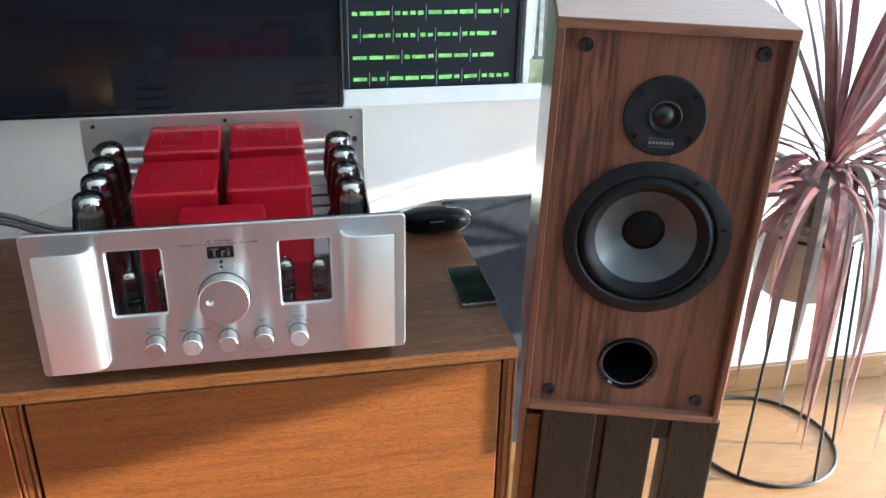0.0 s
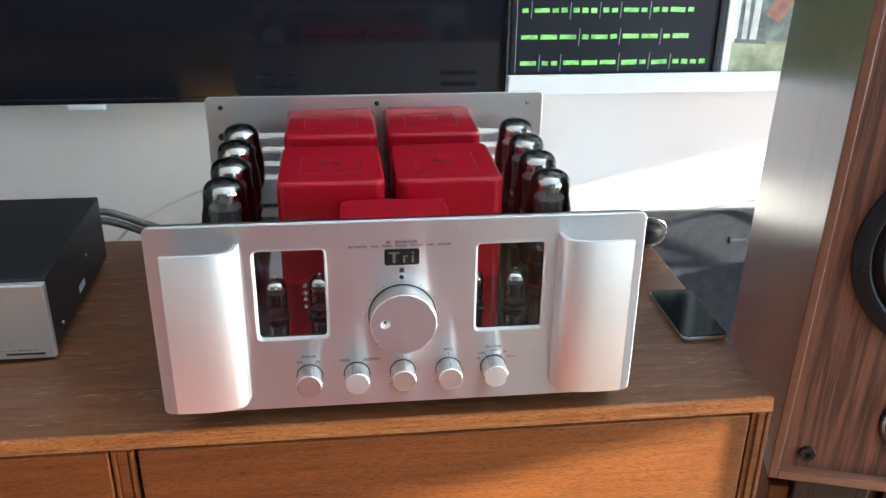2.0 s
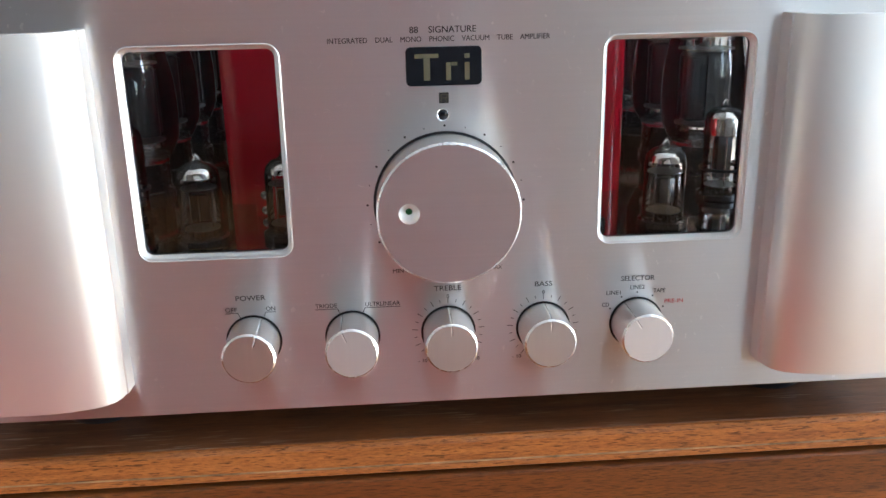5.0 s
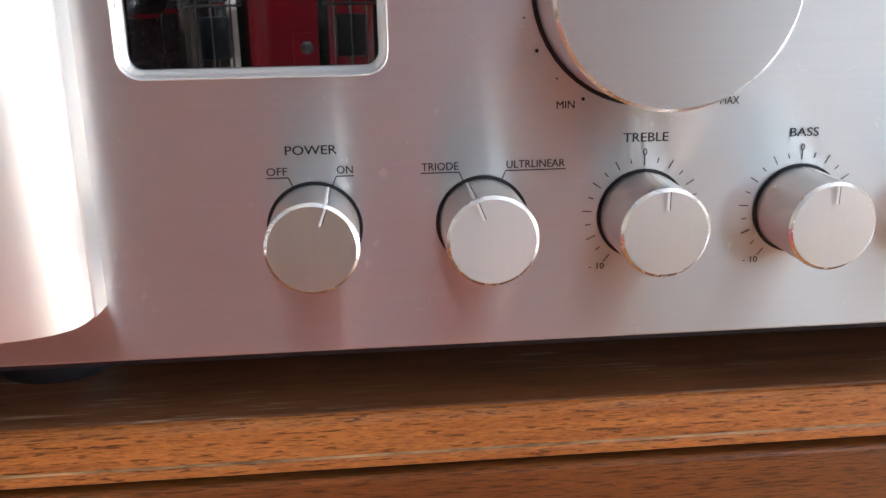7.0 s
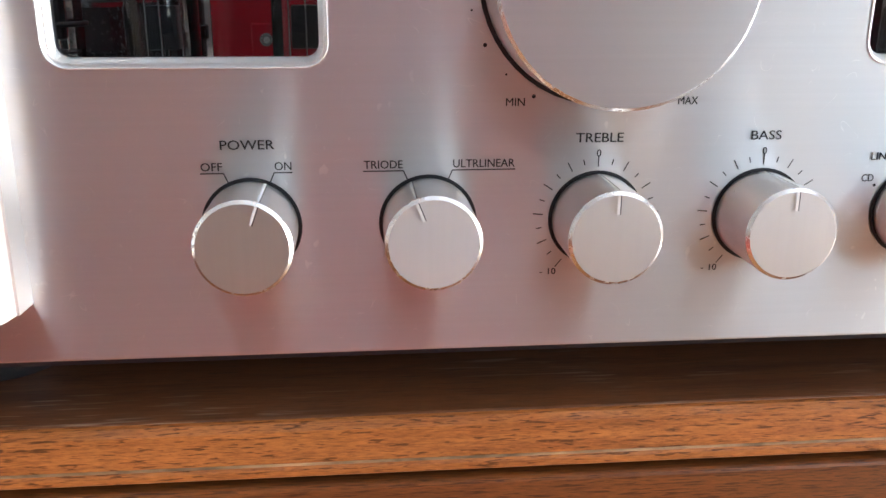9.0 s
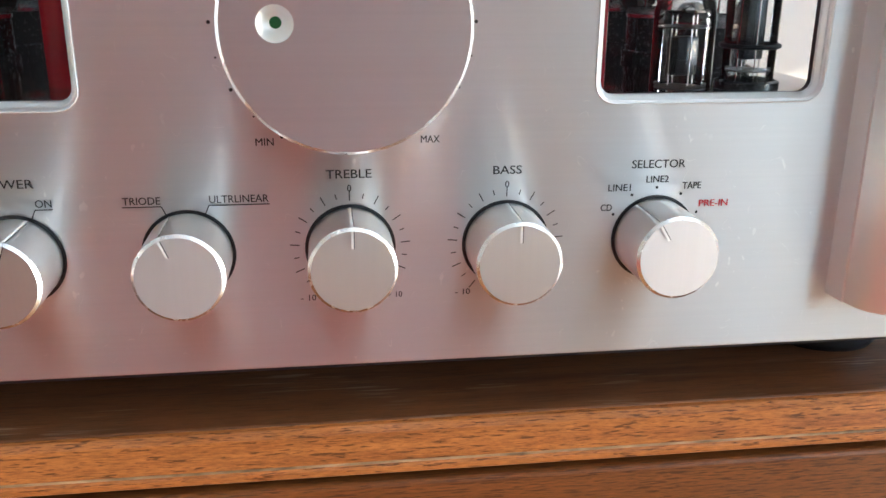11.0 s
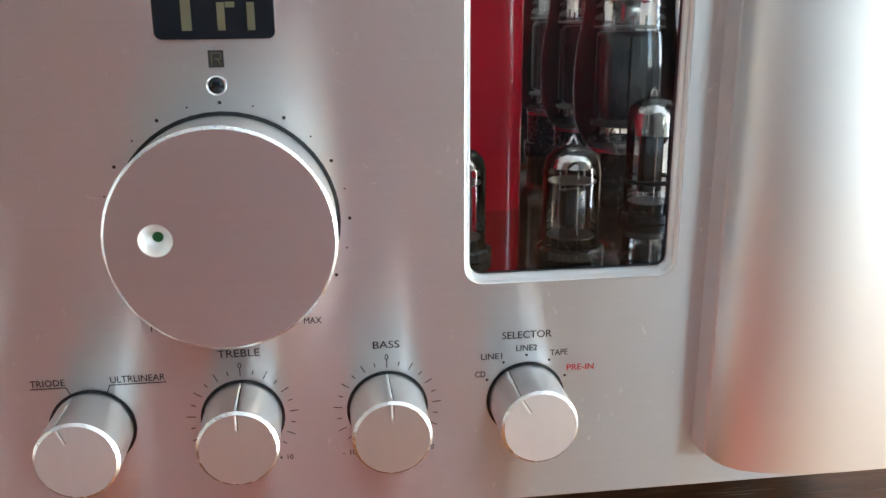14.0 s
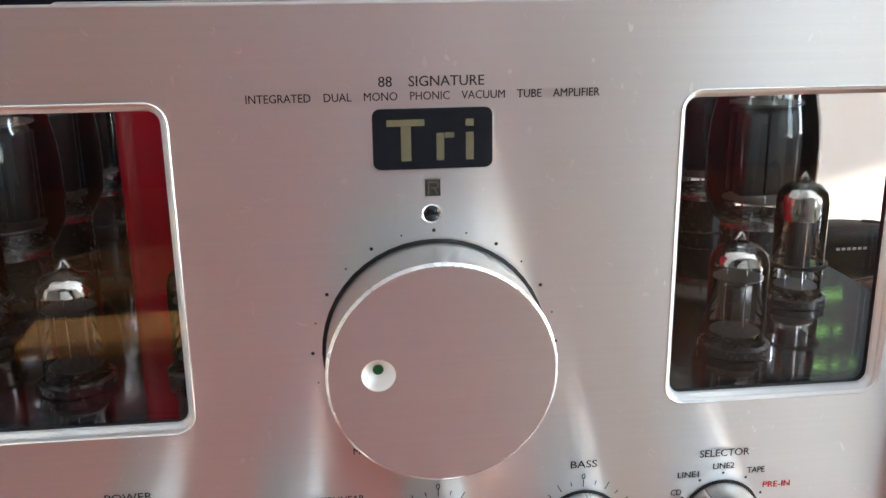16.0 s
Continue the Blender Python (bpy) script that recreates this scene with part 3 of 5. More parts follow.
for x0, x1, beads in ((0.3525, 0.3715, 1), (-0.2735, -0.2520, 2), (-1.297, -1.277, 1)):
    part("upright", box((x0, -0.0012, 0.10), (x1, 0.45, 0.5854), 0.001), M_SIDE, sb)
    part("edge_bead", box((x0 + 0.0056, -0.0036, 0.10), (x1 - 0.0060, -0.0014, 0.5854), 0.0010), M_SIDE, sb)
    part("edge_bead", box((x1 - 0.0052, -0.0046, 0.10), (x1 - 0.0004, -0.0014, 0.5854), 0.0015), M_SIDE, sb)
    if beads == 2:
        part("edge_bead", box((x0 + 0.0004, -0.0042, 0.10), (x0 + 0.0050, -0.0014, 0.5854), 0.0014), M_SIDE, sb)
part("back_panel", box((-1.277, 0.44, 0.10), (0.3495, 0.446, 0.585)), M_SIDE, sb)
part("bottom_board", box((-1.297, 0.003, 0.08), (0.369, 0.45, 0.0995), 0.001), M_SIDE, sb)
for x0, x1 in ((-0.2478, 0.3480), (-0.885, -0.2752), (-1.274, -0.888)):
    part("flap_door", box((x0, -0.0056, 0.338), (x1, 0.014, 0.5856), 0.0012), M_SIDE, sb)
    part("flap_door", box((x0, -0.0056, 0.104), (x1, 0.014, 0.3345), 0.0012), M_SIDE, sb)
    # Black sheet behind the doors, so the gaps' shade is in its colour.
    part("door_gap_shade_sheet", box((x0 - 0.002, 0.0142, 0.102), (x1 + 0.002, 0.016, 0.5858)), M_INK, sb)
for x in (-1.22, -0.46, 0.30):
    for y in (0.05, 0.40):
        part("leg", lathe([(0.014, 0), (0.021, 0.08), (0, 0.08)], 16, m=Matrix.Translation((x, y, 0))), M_SIDE, sb, smooth=True)

# ---------------------------------------------------------------- amplifier
DECK = 0.681
amp = thing("tube_amplifier", (0, 0.2, TOP), "silver tube amplifier with red transformer covers on the sideboard", "amplifier")
W1, W2, WZ0, WZ1 = 0.0668, 0.1293, 0.6951, 0.7824
WINDOWS = ((-W2, -W1), (W1, W2))
face = plate([rounded(-0.2192, 0.6213, 0.2198, 0.8070, 0.006)] + [rounded(a, WZ0, b, WZ1, 0.0045) for a, b in WINDOWS], 0.0050, 0.0008, Matrix.Translation((0, 0.0025, 0)) @ FRONT)
part("faceplate", brush_uv(face), M_PLATE, amp, "thick brushed aluminium front")
face = plate([rounded(-0.2186, 0.6219, 0.2192, 0.8064, 0.006)] + [rounded(a - 0.012, WZ0 - 0.012, b + 0.012, WZ1 + 0.012, 0.004) for a, b in WINDOWS], 0.0066, 0.0, Matrix.Translation((0, 0.0070, 0)) @ FRONT)
part("faceplate_core", brush_uv(face), M_PLATE, amp)
for s in (-1, 1):
    a, b = sorted((s * W1, s * W2))
    ring = bmesh.new()
    loops = [[ring.verts.new((x, y, z)) for x, z in rounded(a - g, WZ0 - g, b + g, WZ1 + g, 0.0045 + g)] for g, y in ((0.0013, -0.0002), (0.0010, -0.0004), (-0.0009, 0.0022), (-0.0012, 0.0030))]
    for u, v in zip(loops, loops[1:]):
        for k in range(len(u)):
            ring.faces.new((u[k], v[k], v[(k + 1) % len(u)], u[(k + 1) % len(u)]))
    bmesh.ops.recalc_face_normals(ring, faces=ring.faces)
    part("window_trim", ring, M_GRIP, amp, "bright chamfered edge")
    liner = bmesh.new()
    loops = [[liner.verts.new((x, y, z)) for x, z in rounded(a + 0.0011, WZ0 + 0.0011, b - 0.0011, WZ1 - 0.0011, 0.0034)] for y in (0.0028, 0.0051)]
    for k in range(len(loops[0])):
        liner.faces.new((loops[0][k], loops[1][k], loops[1][(k + 1) % len(loops[0])], loops[0][(k + 1) % len(loops[0])]))
    bmesh.ops.recalc_face_normals(liner, faces=liner.faces)
    part("window_liner", liner, M_BLACK, amp, "black window edge")
    part("viewing_pane", box((a - 0.004, 0.0052, WZ0 - 0.004), (b + 0.004, 0.0066, WZ1 + 0.004)), M_PANE, amp, "clear pane")
    # J-shaped grip: springs from the plate, rounds forward, runs flat to a free outer edge
    outer = [(0.1398, 0.0), (0.1403, -0.0079), (0.1409, -0.0081), (0.1417, -0.0124), (0.1433, -0.0157), (0.1466, -0.0188), (0.1514, -0.0210), (0.1597, -0.0231), (0.1680, -0.0241), (0.1760, -0.0245), (0.1924, -0.0244), (0.2025, -0.0240)]
    inner = [(0.2025, -0.0205), (0.1900, -0.0207), (0.1741, -0.0206), (0.1600, -0.0192), (0.1520, -0.0170), (0.1475, -0.0138), (0.1448, -0.0080), (0.1443, 0.0)]
    grip = plate([[(s * x, y) for x, y in outer + inner]], 0.1540, 0.0005, Matrix.Translation((0, 0, 0.7140)))
    part("front_grip", grip, M_GRIP, amp, "curved satin aluminium grip", smooth=True)
part("logo_window", plate([rounded(-0.0153, 0.7649, 0.0156, 0.7805, 0.0020)], 0.0006, 0.0001, Matrix.Translation((0, -0.0001, 0)) @ FRONT), M_GLOSSBLACK, amp, "black window with cream letter shapes")
LOGO_BARS = [((-0.0117, 0.7769), (-0.0020, 0.7769), 0.0017), ((-0.0068, 0.7760), (-0.0068, 0.7671), 0.0026), ((0.0020, 0.7742), (0.0020, 0.7671), 0.0020), ((0.0032, 0.7736), (0.0056, 0.7736), 0.0014), ((0.0096, 0.7742), (0.0096, 0.7671), 0.0020), ((0.0096, 0.7776), (0.0096, 0.7758), 0.0021)]
for bar in LOGO_BARS:
    part("logo_shape", quads([bar], -0.0006), M_CREAM, amp)
INKY = -0.00025
part("lettering", lettering("88   SIGNATURE", 0, INKY, 0.7860, 0.0268, 0.0026), M_INK, amp)
part("lettering", lettering("INTEGRATED   DUAL   MONO   PHONIC   VACUUM   TUBE   AMPLIFIER", -0.0014, INKY, 0.7826, 0.0898, 0.0021), M_INK, amp)
part("sensor_mark", quads([((0 - 0.0021, 0.7599), (0.0019, 0.7599), 0.0044)], INKY), M_INK, amp)
part("sensor_mark", quads([((-0.0012, 0.7614), (0.0012, 0.7614), 0.0003), ((-0.0012, 0.7614), (-0.0012, 0.7582), 0.0003), ((0.0012, 0.7614), (0.0012, 0.7599), 0.0003), ((-0.0006, 0.7599), (0.0012, 0.7599), 0.0003), ((0.0003, 0.7599), (0.0012, 0.7582), 0.0003)], INKY - 0.0002), M_CREAM, amp)
part("sensor_ring", lathe([(0.0022, -0.0004), (0.0028, 0.0), (0.0026, 0.0005), (0.0022, 0.0003)], 24, m=Matrix.Translation((-0.0005, 0, 0.7530)) @ FRONT), M_EDGE, amp, smooth=True)
part("sensor_lens", lathe([(0.0022, 0.0001), (0.0014, 0.0006), (0, 0.0008)], 20, m=Matrix.Translation((-0.0005, 0, 0.7530)) @ FRONT), M_GLOSSBLACK, amp, smooth=True)


def knob(x, z, radius, deep, pointer, name="knob", ring=0.0009):
    """A turned knob with a bevelled face, over a dark gap in the plate."""
    m = Matrix.Translation((x, 0, z)) @ FRONT
    c = 0.0008
    part("gap_ring", lathe([(radius - 0.002, 0.0003), (radius + ring, 0.0003)], 48, m=m), M_INK, amp)
    body = part(name, lathe([(radius, 0.0006), (radius, deep - c)], 64, m=m), M_TURN, amp, "turned aluminium control knob", smooth=True)
    part("knob_rim", lathe([(radius, deep - c), (radius - c, deep)], 64, m=m), M_EDGE, body, "polished rim", smooth=True)
    flat = brush_uv(plate([circle(0, 0, radius - c, 64)] + ([circle(-0.0163, 0.0010, 0.0043, 28)] if radius > 0.02 else []), 0.0004, 0.0, Matrix.Translation((x, -deep + 0.0002, z)) @ FRONT), 0 if radius < 0.02 else 2, pointer)
    part("knob_face", flat, M_KNOB if radius < 0.02 else M_VOLUME, body, "brushed face")
    return body, m


KNOBS = [(-0.0857, "POWER", 20, -0.0004), (-0.0425, "", -22, -0.0003), (0.0, "TREBLE", 0, 0.0), (0.0426, "BASS", 0, 0.0), (0.0850, "SELECTOR", -32, 0.0002)]
KZ, KR, KD = 0.6562, 0.0113, 0.0197
for kx, text, turn, low in KNOBS:
    kz = KZ + low
    body, m = knob(kx, kz, KR, KD, -turn)
    a = radians(turn)
    d = Vector((math.sin(a), 0, math.cos(a)))
    base = Vector((kx, 0, kz))
    s = Vector((d.z, 0, -d.x))
    lift = d * (KR + 0.0002)
    # The groove is flat: its bright flank and shaded side are painted strips.
    for label, off, half, material in (("bright_groove_flank", 0.0, 0.00032, M_SLOT), ("groove_shade_line", 0.00042, 0.00012, M_SOCKET)):
        c = base + s * off
        slot = quads([((c.x + d.x * 0.0060, c.z + d.z * 0.0060), (c.x + d.x * (KR - 0.0008), c.z + d.z * (KR - 0.0008)), half * 2)], -KD - 0.0003)
        f = [slot.verts.new(c + lift + s * half * k + Vector((0, y, 0))) for k, y in ((-1, -KD + 0.001), (1, -KD + 0.001), (1, -0.001), (-1, -0.001))]
        slot.faces.new(f)
        part("pointer_slot", slot, material, body, label.replace("_", " "))
    if text:
        w = {"POWER": 0.0128, "TREBLE": 0.0119, "BASS": 0.0078, "SELECTOR": 0.0152}[text]
        part("lettering", lettering(text, kx, INKY, {"POWER": 0.6748, "TREBLE": 0.6755, "BASS": 0.6756, "SELECTOR": 0.6763}[text], w, 0.0023), M_INK, amp)
VZ, VD = 0.7154, 0.0196
body, m = knob(0.0, VZ, 0.0297, VD, 0, "volume_knob", 0.0011)
part("dimple", lathe([(0.0045, 0.0), (0.0040, -0.0012), (0.0030, -0.0028), (0.0019, -0.0038), (0.0012, -0.0040)], 32, m=Matrix.Translation((-0.0163, 0.00005 - VD, VZ + 0.0010)) @ FRONT), M_DIMPLE, body, "bright hollow", smooth=True)
part("dimple_dot", lathe([(0.0014, -0.0039), (0, -0.0036)], 20, m=Matrix.Translation((-0.0163, 0.00005 - VD, VZ + 0.0010)) @ FRONT), M_GREENLED, body, "dark green dot", smooth=True)

# printed scales and words
for k in range(-10, 11):
    a = radians(14.96 * k)
    r = 0.00050 if k % 2 == 0 else 0.00027
    part("scale_dot", lathe([(r, 0.0), (0, 0.00001)], 10, None, Matrix.Translation((0.0333 * math.sin(a), INKY, VZ + 0.0331 * math.cos(a))) @ FRONT), M_INK, amp)
part("lettering", lettering("MIN", -0.0213, INKY, 0.6846, 0.0046, 0.0019), M_INK, amp)
part("lettering", lettering("MAX", 0.0216, INKY, 0.6846, 0.0050, 0.0019), M_INK, amp)
for kx in (KNOBS[2][0], KNOBS[3][0]):
    for k in range(-10, 11):
        a = radians(k * 14.2)
        r0, r1 = (0.0136, 0.0162) if k % 2 == 0 else (0.0140, 0.0154)
        if k == 0:
            r0, r1 = 0.0132, 0.0158
        part("scale_tick", quads([((kx + r0 * math.sin(a), KZ + r0 * math.cos(a)), (kx + r1 * math.sin(a), KZ + r1 * math.cos(a)), 0.00028)], INKY), M_INK, amp)
    part("lettering", lettering("0", kx, INKY, 0.6719, 0.0011, 0.0018), M_INK, amp)
    part("lettering", lettering("- 10", kx - 0.0118, INKY, 0.6414, 0.0041, 0.0017), M_INK, amp)
    part("lettering", lettering("+ 10", kx + 0.0118, INKY, 0.6414, 0.0041, 0.0017), M_INK, amp)
for kx, left, right, wl, wr in ((KNOBS[0][0], "OFF", "ON", 0.0051, 0.0040), (KNOBS[1][0], "TRIODE", "ULTRLINEAR", 0.0094, 0.0152)):
    part("lettering", lettering(left, kx - 0.0062, INKY, 0.6697, wl, 0.0020, align="RIGHT"), M_INK, amp)
    part("lettering", lettering(right, kx + 0.0062, INKY, 0.6697, wr, 0.0020, align="LEFT"), M_INK, amp)
    for s, w in ((-1, wl), (1, wr)):
        pointer = quads([((kx + s * (0.0064 + w), 0.6691), (kx + s * 0.0060, 0.6691), 0.00028), ((kx + s * 0.0060, 0.6691), (kx + s * 0.0050, 0.6668), 0.00028)], INKY)
        part("pointer_line", pointer, M_INK, amp)
for text, deg, dx, dz, w, col in (("CD", -62, -0.0021, 0.0010, 0.0032, M_INK), ("LINE1", -31, -0.0037, 0.0012, 0.0064, M_INK), ("LINE2", 0, 0, 0.0014, 0.0064, M_INK), ("TAPE", 31, 0.0030, 0.0014, 0.0054, M_INK), ("PRE-IN", 62, 0.0048, 0.0016, 0.0084, M_REDINK)):
    a = radians(deg)
    px, pz = KNOBS[4][0] + 0.0137 * math.sin(a), KZ + 0.0006 + 0.0140 * math.cos(a)
    part("scale_dot", lathe([(0.00042, 0.0), (0, 0.00001)], 10, None, Matrix.Translation((px, INKY, pz)) @ FRONT), M_INK, amp)
    part("lettering", lettering(text, px + dx, INKY, pz + dz, w, 0.0019), col, amp)

# chassis, rear plate and feet
part("chassis", box((-0.208, 0.0105, 0.615), (0.208, 0.4195, DECK - 0.002), 0.002), M_DARKBOX, amp, "black steel chassis")
part("deck_plate", box((-0.207, 0.0108, DECK - 0.002), (0.207, 0.4192, DECK), 0.0005), M_DECK, amp, "glossy black deck")
slots = []
for s in (-1, 1):
    for z in (0.7585, 0.7395, 0.7205, 0.7015):
        slots.append(rounded(*(sorted((s * 0.118, s * 0.182))[0], z - 0.0033, sorted((s * 0.118, s * 0.182))[1], z + 0.0033), 0.003))
part("rear_plate", brush_uv(plate([rounded(-0.2195, 0.621, 0.2170, 0.8098, 0.006)] + slots, 0.004, 0.0006, Matrix.Translation((0, 0.4222, 0)) @ FRONT)), M_BACK, amp, "upright slotted steel rear plate")
for x, z, m in ((-0.2005, 0.7965, M_SOCKET), (-0.002, 0.7985, M_SOCKET), (0.1965, 0.7965, M_STEEL)):
    part("screw", lathe([(0.0032, 0.0), (0.0030, 0.0012), (0.0014, 0.0018), (0.0012, 0.0008), (0, 0.0008)], 14, m=Matrix.Translation((x, 0.4201, z)) @ FRONT), m, amp, smooth=True)
for x in (-0.2015, 0.2015):
    part("terminal", lathe([(0.0045, 0.0), (0.0045, 0.004), (0.0036, 0.0052), (0, 0.0056)], 18, m=Matrix.Translation((x, 0.4202, 0.7590)) @ FRONT), M_BLACK, amp, "small black terminal", smooth=True)
for x in (-0.17, 0.17):
    for y in (0.05, 0.38):
        part("foot", lathe([(0, 0), (0.019, 0), (0.021, 0.003), (0.021, 0.0132), (0, 0.0132)], 24, m=Matrix.Translation((x, y, TOP))), M_BLACK, amp, smooth=True)


def cover(x0, x1, y0, y1, z1, printed=True):
    """A pressed red transformer cover with round edges and a printed panel."""
    low = DECK - 0.010
    bm = plate([rounded(x0, y0, x1, y1, 0.0115, 8)], z1 - low, 0.0052, Matrix.Translation((0, 0, (z1 + low) / 2)))
    ob = part("transformer_cover", bm, M_RED, amp, "glossy red enamelled cover", smooth=True)
    if printed:
        cx, cy, w, d = (x0 + x1) / 2, (y0 + y1) / 2 - 0.004, (x1 - x0) * 0.58, (y1 - y0) * 0.50
        lie = Matrix.Translation((cx, cy, z1 + 0.0002))
        part("printed_frame", plate([rounded(-w / 2, -d / 2, w / 2, d / 2, 0.003), rounded(-w / 2 + 0.0006, -d / 2 + 0.0006, w / 2 - 0.0006, d / 2 - 0.0006, 0.0026)], 0.0002, 0, lie), M_REDLINE, ob)
        part("printed_mark", plate([rounded(-0.012, -0.001, -0.005, 0.006, 0.0008)], 0.0002, 0, lie), M_REDMARK, ob)
        part("printed_mark", plate([rounded(-0.003, -0.001, 0.002, 0.004, 0.0008)], 0.0002, 0, lie), M_REDMARK, ob)
        part("printed_mark", plate([rounded(0.005, -0.001, 0.009, 0.006, 0.0008)], 0.0002, 0, lie), M_REDMARK, ob)
    return ob


for s in (-1, 1):
    cover(*sorted((s * 0.0055 - 0.0005, s * 0.1160)), 0.139, 0.263, 0.7935)
    cover(*sorted((s * 0.0060 - 0.0005, s * 0.1155)), 0.291, 0.412, 0.7960)
cover(-0.0545, 0.0545, 0.062, 0.128, 0.7800, False)


tab = part("mounting_tab", box((-0.0965, 0.1125, DECK - 0.001), (-0.0860, 0.1140, 0.6985), 0.0005), M_RED, amp, "small red mounting tab")
for z in (0.6930, 0.6845):
    part("screw", lathe([(0.0024, 0.0), (0.0023, 0.0009), (0.0014, 0.0010), (0.0011, 0.0003), (0, 0.0003)], 16, m=Matrix.Translation((-0.0912, 0.1125, z)) @ FRONT), M_STEEL, tab, smooth=True)


def power_tube_meshes():
    """A fat power valve: straight glass, round shoulder, grey anode, mica discs, mirror flash in the dome."""
    glass = lathe([(0.0165, 0.022), (0.0205, 0.026), (0.0250, 0.037), (0.0255, 0.050), (0.0253, 0.062), (0.0243, 0.072), (0.0226, 0.080), (0.0217, 0.086), (0.0215, 0.0930), (0.0211, 0.0975), (0.0195, 0.1022), (0.0160, 0.1060), (0.0105, 0.1085), (0.0050, 0.1095), (0, 0.1097)], 48)
    flash = lathe([(0.0209, 0.0905), (0.0208, 0.0930), (0.0204, 0.0972), (0.0189, 0.1016), (0.0155, 0.1053), (0.0102, 0.1077), (0.0048, 0.1087), (0, 0.1089)], 48)
    for v in flash.verts:
        if v.co.z < 0.0910:
            v.co.z += 0.0035 * noise.noise(Vector((v.co.x * 120, v.co.y * 120, 3.0)))
    base = lathe([(0, 0), (0.0190, 0), (0.0190, 0.004), (0.0172, 0.005), (0.0172, 0.024), (0.0160, 0.0255), (0, 0.0255)], 32)
    collar = lathe([(0.0176, 0.0215), (0.0178, 0.0225), (0.0178, 0.0255), (0.0172, 0.0262)], 32)
    anode = box((-0.0140, -0.0085, 0.036), (0.0140, 0.0085, 0.077), 0.003, 3)
    for s in (-1, 1):
        box((s * 0.0125 - 0.003, -0.0012, 0.038), (s * 0.0125 + 0.003, 0.0012, 0.075), 0, bm=anode)
        box((-0.002, s * 0.0075 - 0.0025, 0.038), (0.002, s * 0.0075 + 0.0025, 0.075), 0, bm=anode)
    mica, mica2 = [lathe([(0, z), (0.0165, z), (0.0165, z + 0.0008), (0, z + 0.0008)], 24) for z in (0.0335, 0.0785)]
    rods = bmesh.new()
    for x, y in ((-0.008, 0), (0.008, 0), (0, 0.006), (0, -0.006)):
        tube([(x, y, 0.0255), (x, y, 0.084)], 0.0006, 6, rods)
    box((-0.004, -0.003, 0.080), (0.004, 0.003, 0.091), 0.0008, bm=rods)
    return [("glass_bulb", glass, M_GLASS), ("mirror_flash", flash, M_GETTER), ("socket_base", base, M_TUBEBASE), ("collar", collar, M_STEEL), ("anode", anode, M_ANODE), ("mica_disc", mica, M_MICA), ("mica_disc", mica2, M_MICA), ("support_rods", rods, M_STEEL)]


def small_tube_meshes(H):
    """A slim noval valve with a drawn glass tip."""
    R = 0.0105
    glass = lathe([(0.0100, 0.0), (R, 0.003), (R, H - 0.013), (0.0096, H - 0.009), (0.0070, H - 0.0062), (0.0032, H - 0.0048), (0.0016, H - 0.002), (0, H)], 32)
    flash = lathe([(R - 0.0005, H - (0.020 if H > 0.05 else 0.0120)), (R - 0.0006, H - 0.0118), (0.0092, H - 0.0093), (0.0066, H - 0.0068), (0.0026, H - 0.0055), (0, H - 0.0054)], 32)
    socket = lathe([(0.0, 0.0005), (0.0128, 0.0005), (0.0128, 0.0035), (0.0112, 0.0042)], 28)
    anode = box((-0.0046, -0.0030, 0.012), (0.0046, 0.0030, H - 0.021), 0.0008, 2)
    mica, mica2 = [lathe([(0, z), (0.0088, z), (0.0088, z + 0.0005), (0, z + 0.0005)], 20) for z in (0.0075, H - 0.018)]
    rods = bmesh.new()
    for x, y in ((-0.0052, 0), (0.0052, 0), (0, 0.0042), (0, -0.0042)):
        tube([(x, y, 0.002), (x, y, H - 0.014)], 0.0003, 6, rods)
    return [("glass_bulb", glass, M_BULB), ("mirror_flash", flash, M_GETTER), ("socket_ring", socket, M_TUBEBASE), ("anode", anode, M_DARKANODE), ("mica_disc", mica, M_DARKMICA), ("mica_disc", mica2, M_DARKMICA), ("support_rods", rods, M_STEEL)]


def tubes(name, meshes, places, label):
    """The glass is the part, what stands in it its sub-parts; all valves of a kind share their meshes."""
    made = None
    inv = world_pose(amp).inverted()
    for x, y in places:
        m = inv @ Matrix.Translation((x, y, DECK)) @ Matrix.Rotation(random.uniform(-0.35, 0.35), 4, "Z")
        if made is None:
            made = []
            first = part(name, meshes[0][1], meshes[0][2], amp, label, local=True, smooth=True)
            first.matrix_basis = m
            for n, bm, mt in meshes[1:]:
                made.append(part(n, bm, mt, first, local=True, smooth=True))
            glass = first.data
        else:
            first = tagged(same_part(name, glass, amp, m), label)
            for o in list(made)[:len(meshes) - 1]:
                same_part(o.name.split(".")[0], o.data, first)


tubes("power_tube", power_tube_meshes(), [(s * 0.171, y) for s in (-1, 1) for y in (0.168, 0.233, 0.298, 0.364)], "fat glass power valve with silvered dome")
tubes("small_tube", small_tube_meshes(0.046), [(s * x, y) for s in (-1, 1) for x, y in ((0.117, 0.068), (0.0748, 0.072))], "slim glass valve with a drawn tip")
def driver_tube_meshes():
    """The taller slim valve, with a rubber damping ring round its glass."""
    ring = tube([(0.0112 * math.cos(q), 0.0112 * math.sin(q), 0.0175) for q in [2 * math.pi * k / 32 for k in range(32)]], 0.0010, 8, closed=True)
    return small_tube_meshes(0.057) + [("damping_ring", ring, M_RUBBER)]


tubes("driver_tube", driver_tube_meshes(), [(s * 0.165, 0.116) for s in (-1, 1)], "tall slim glass valve")

# ---------------------------------------------------------------- loudspeaker on its stand
SPK = (0.5106, -0.0394, 0.5009)
TURN, LEAN = -15.9, 1.17
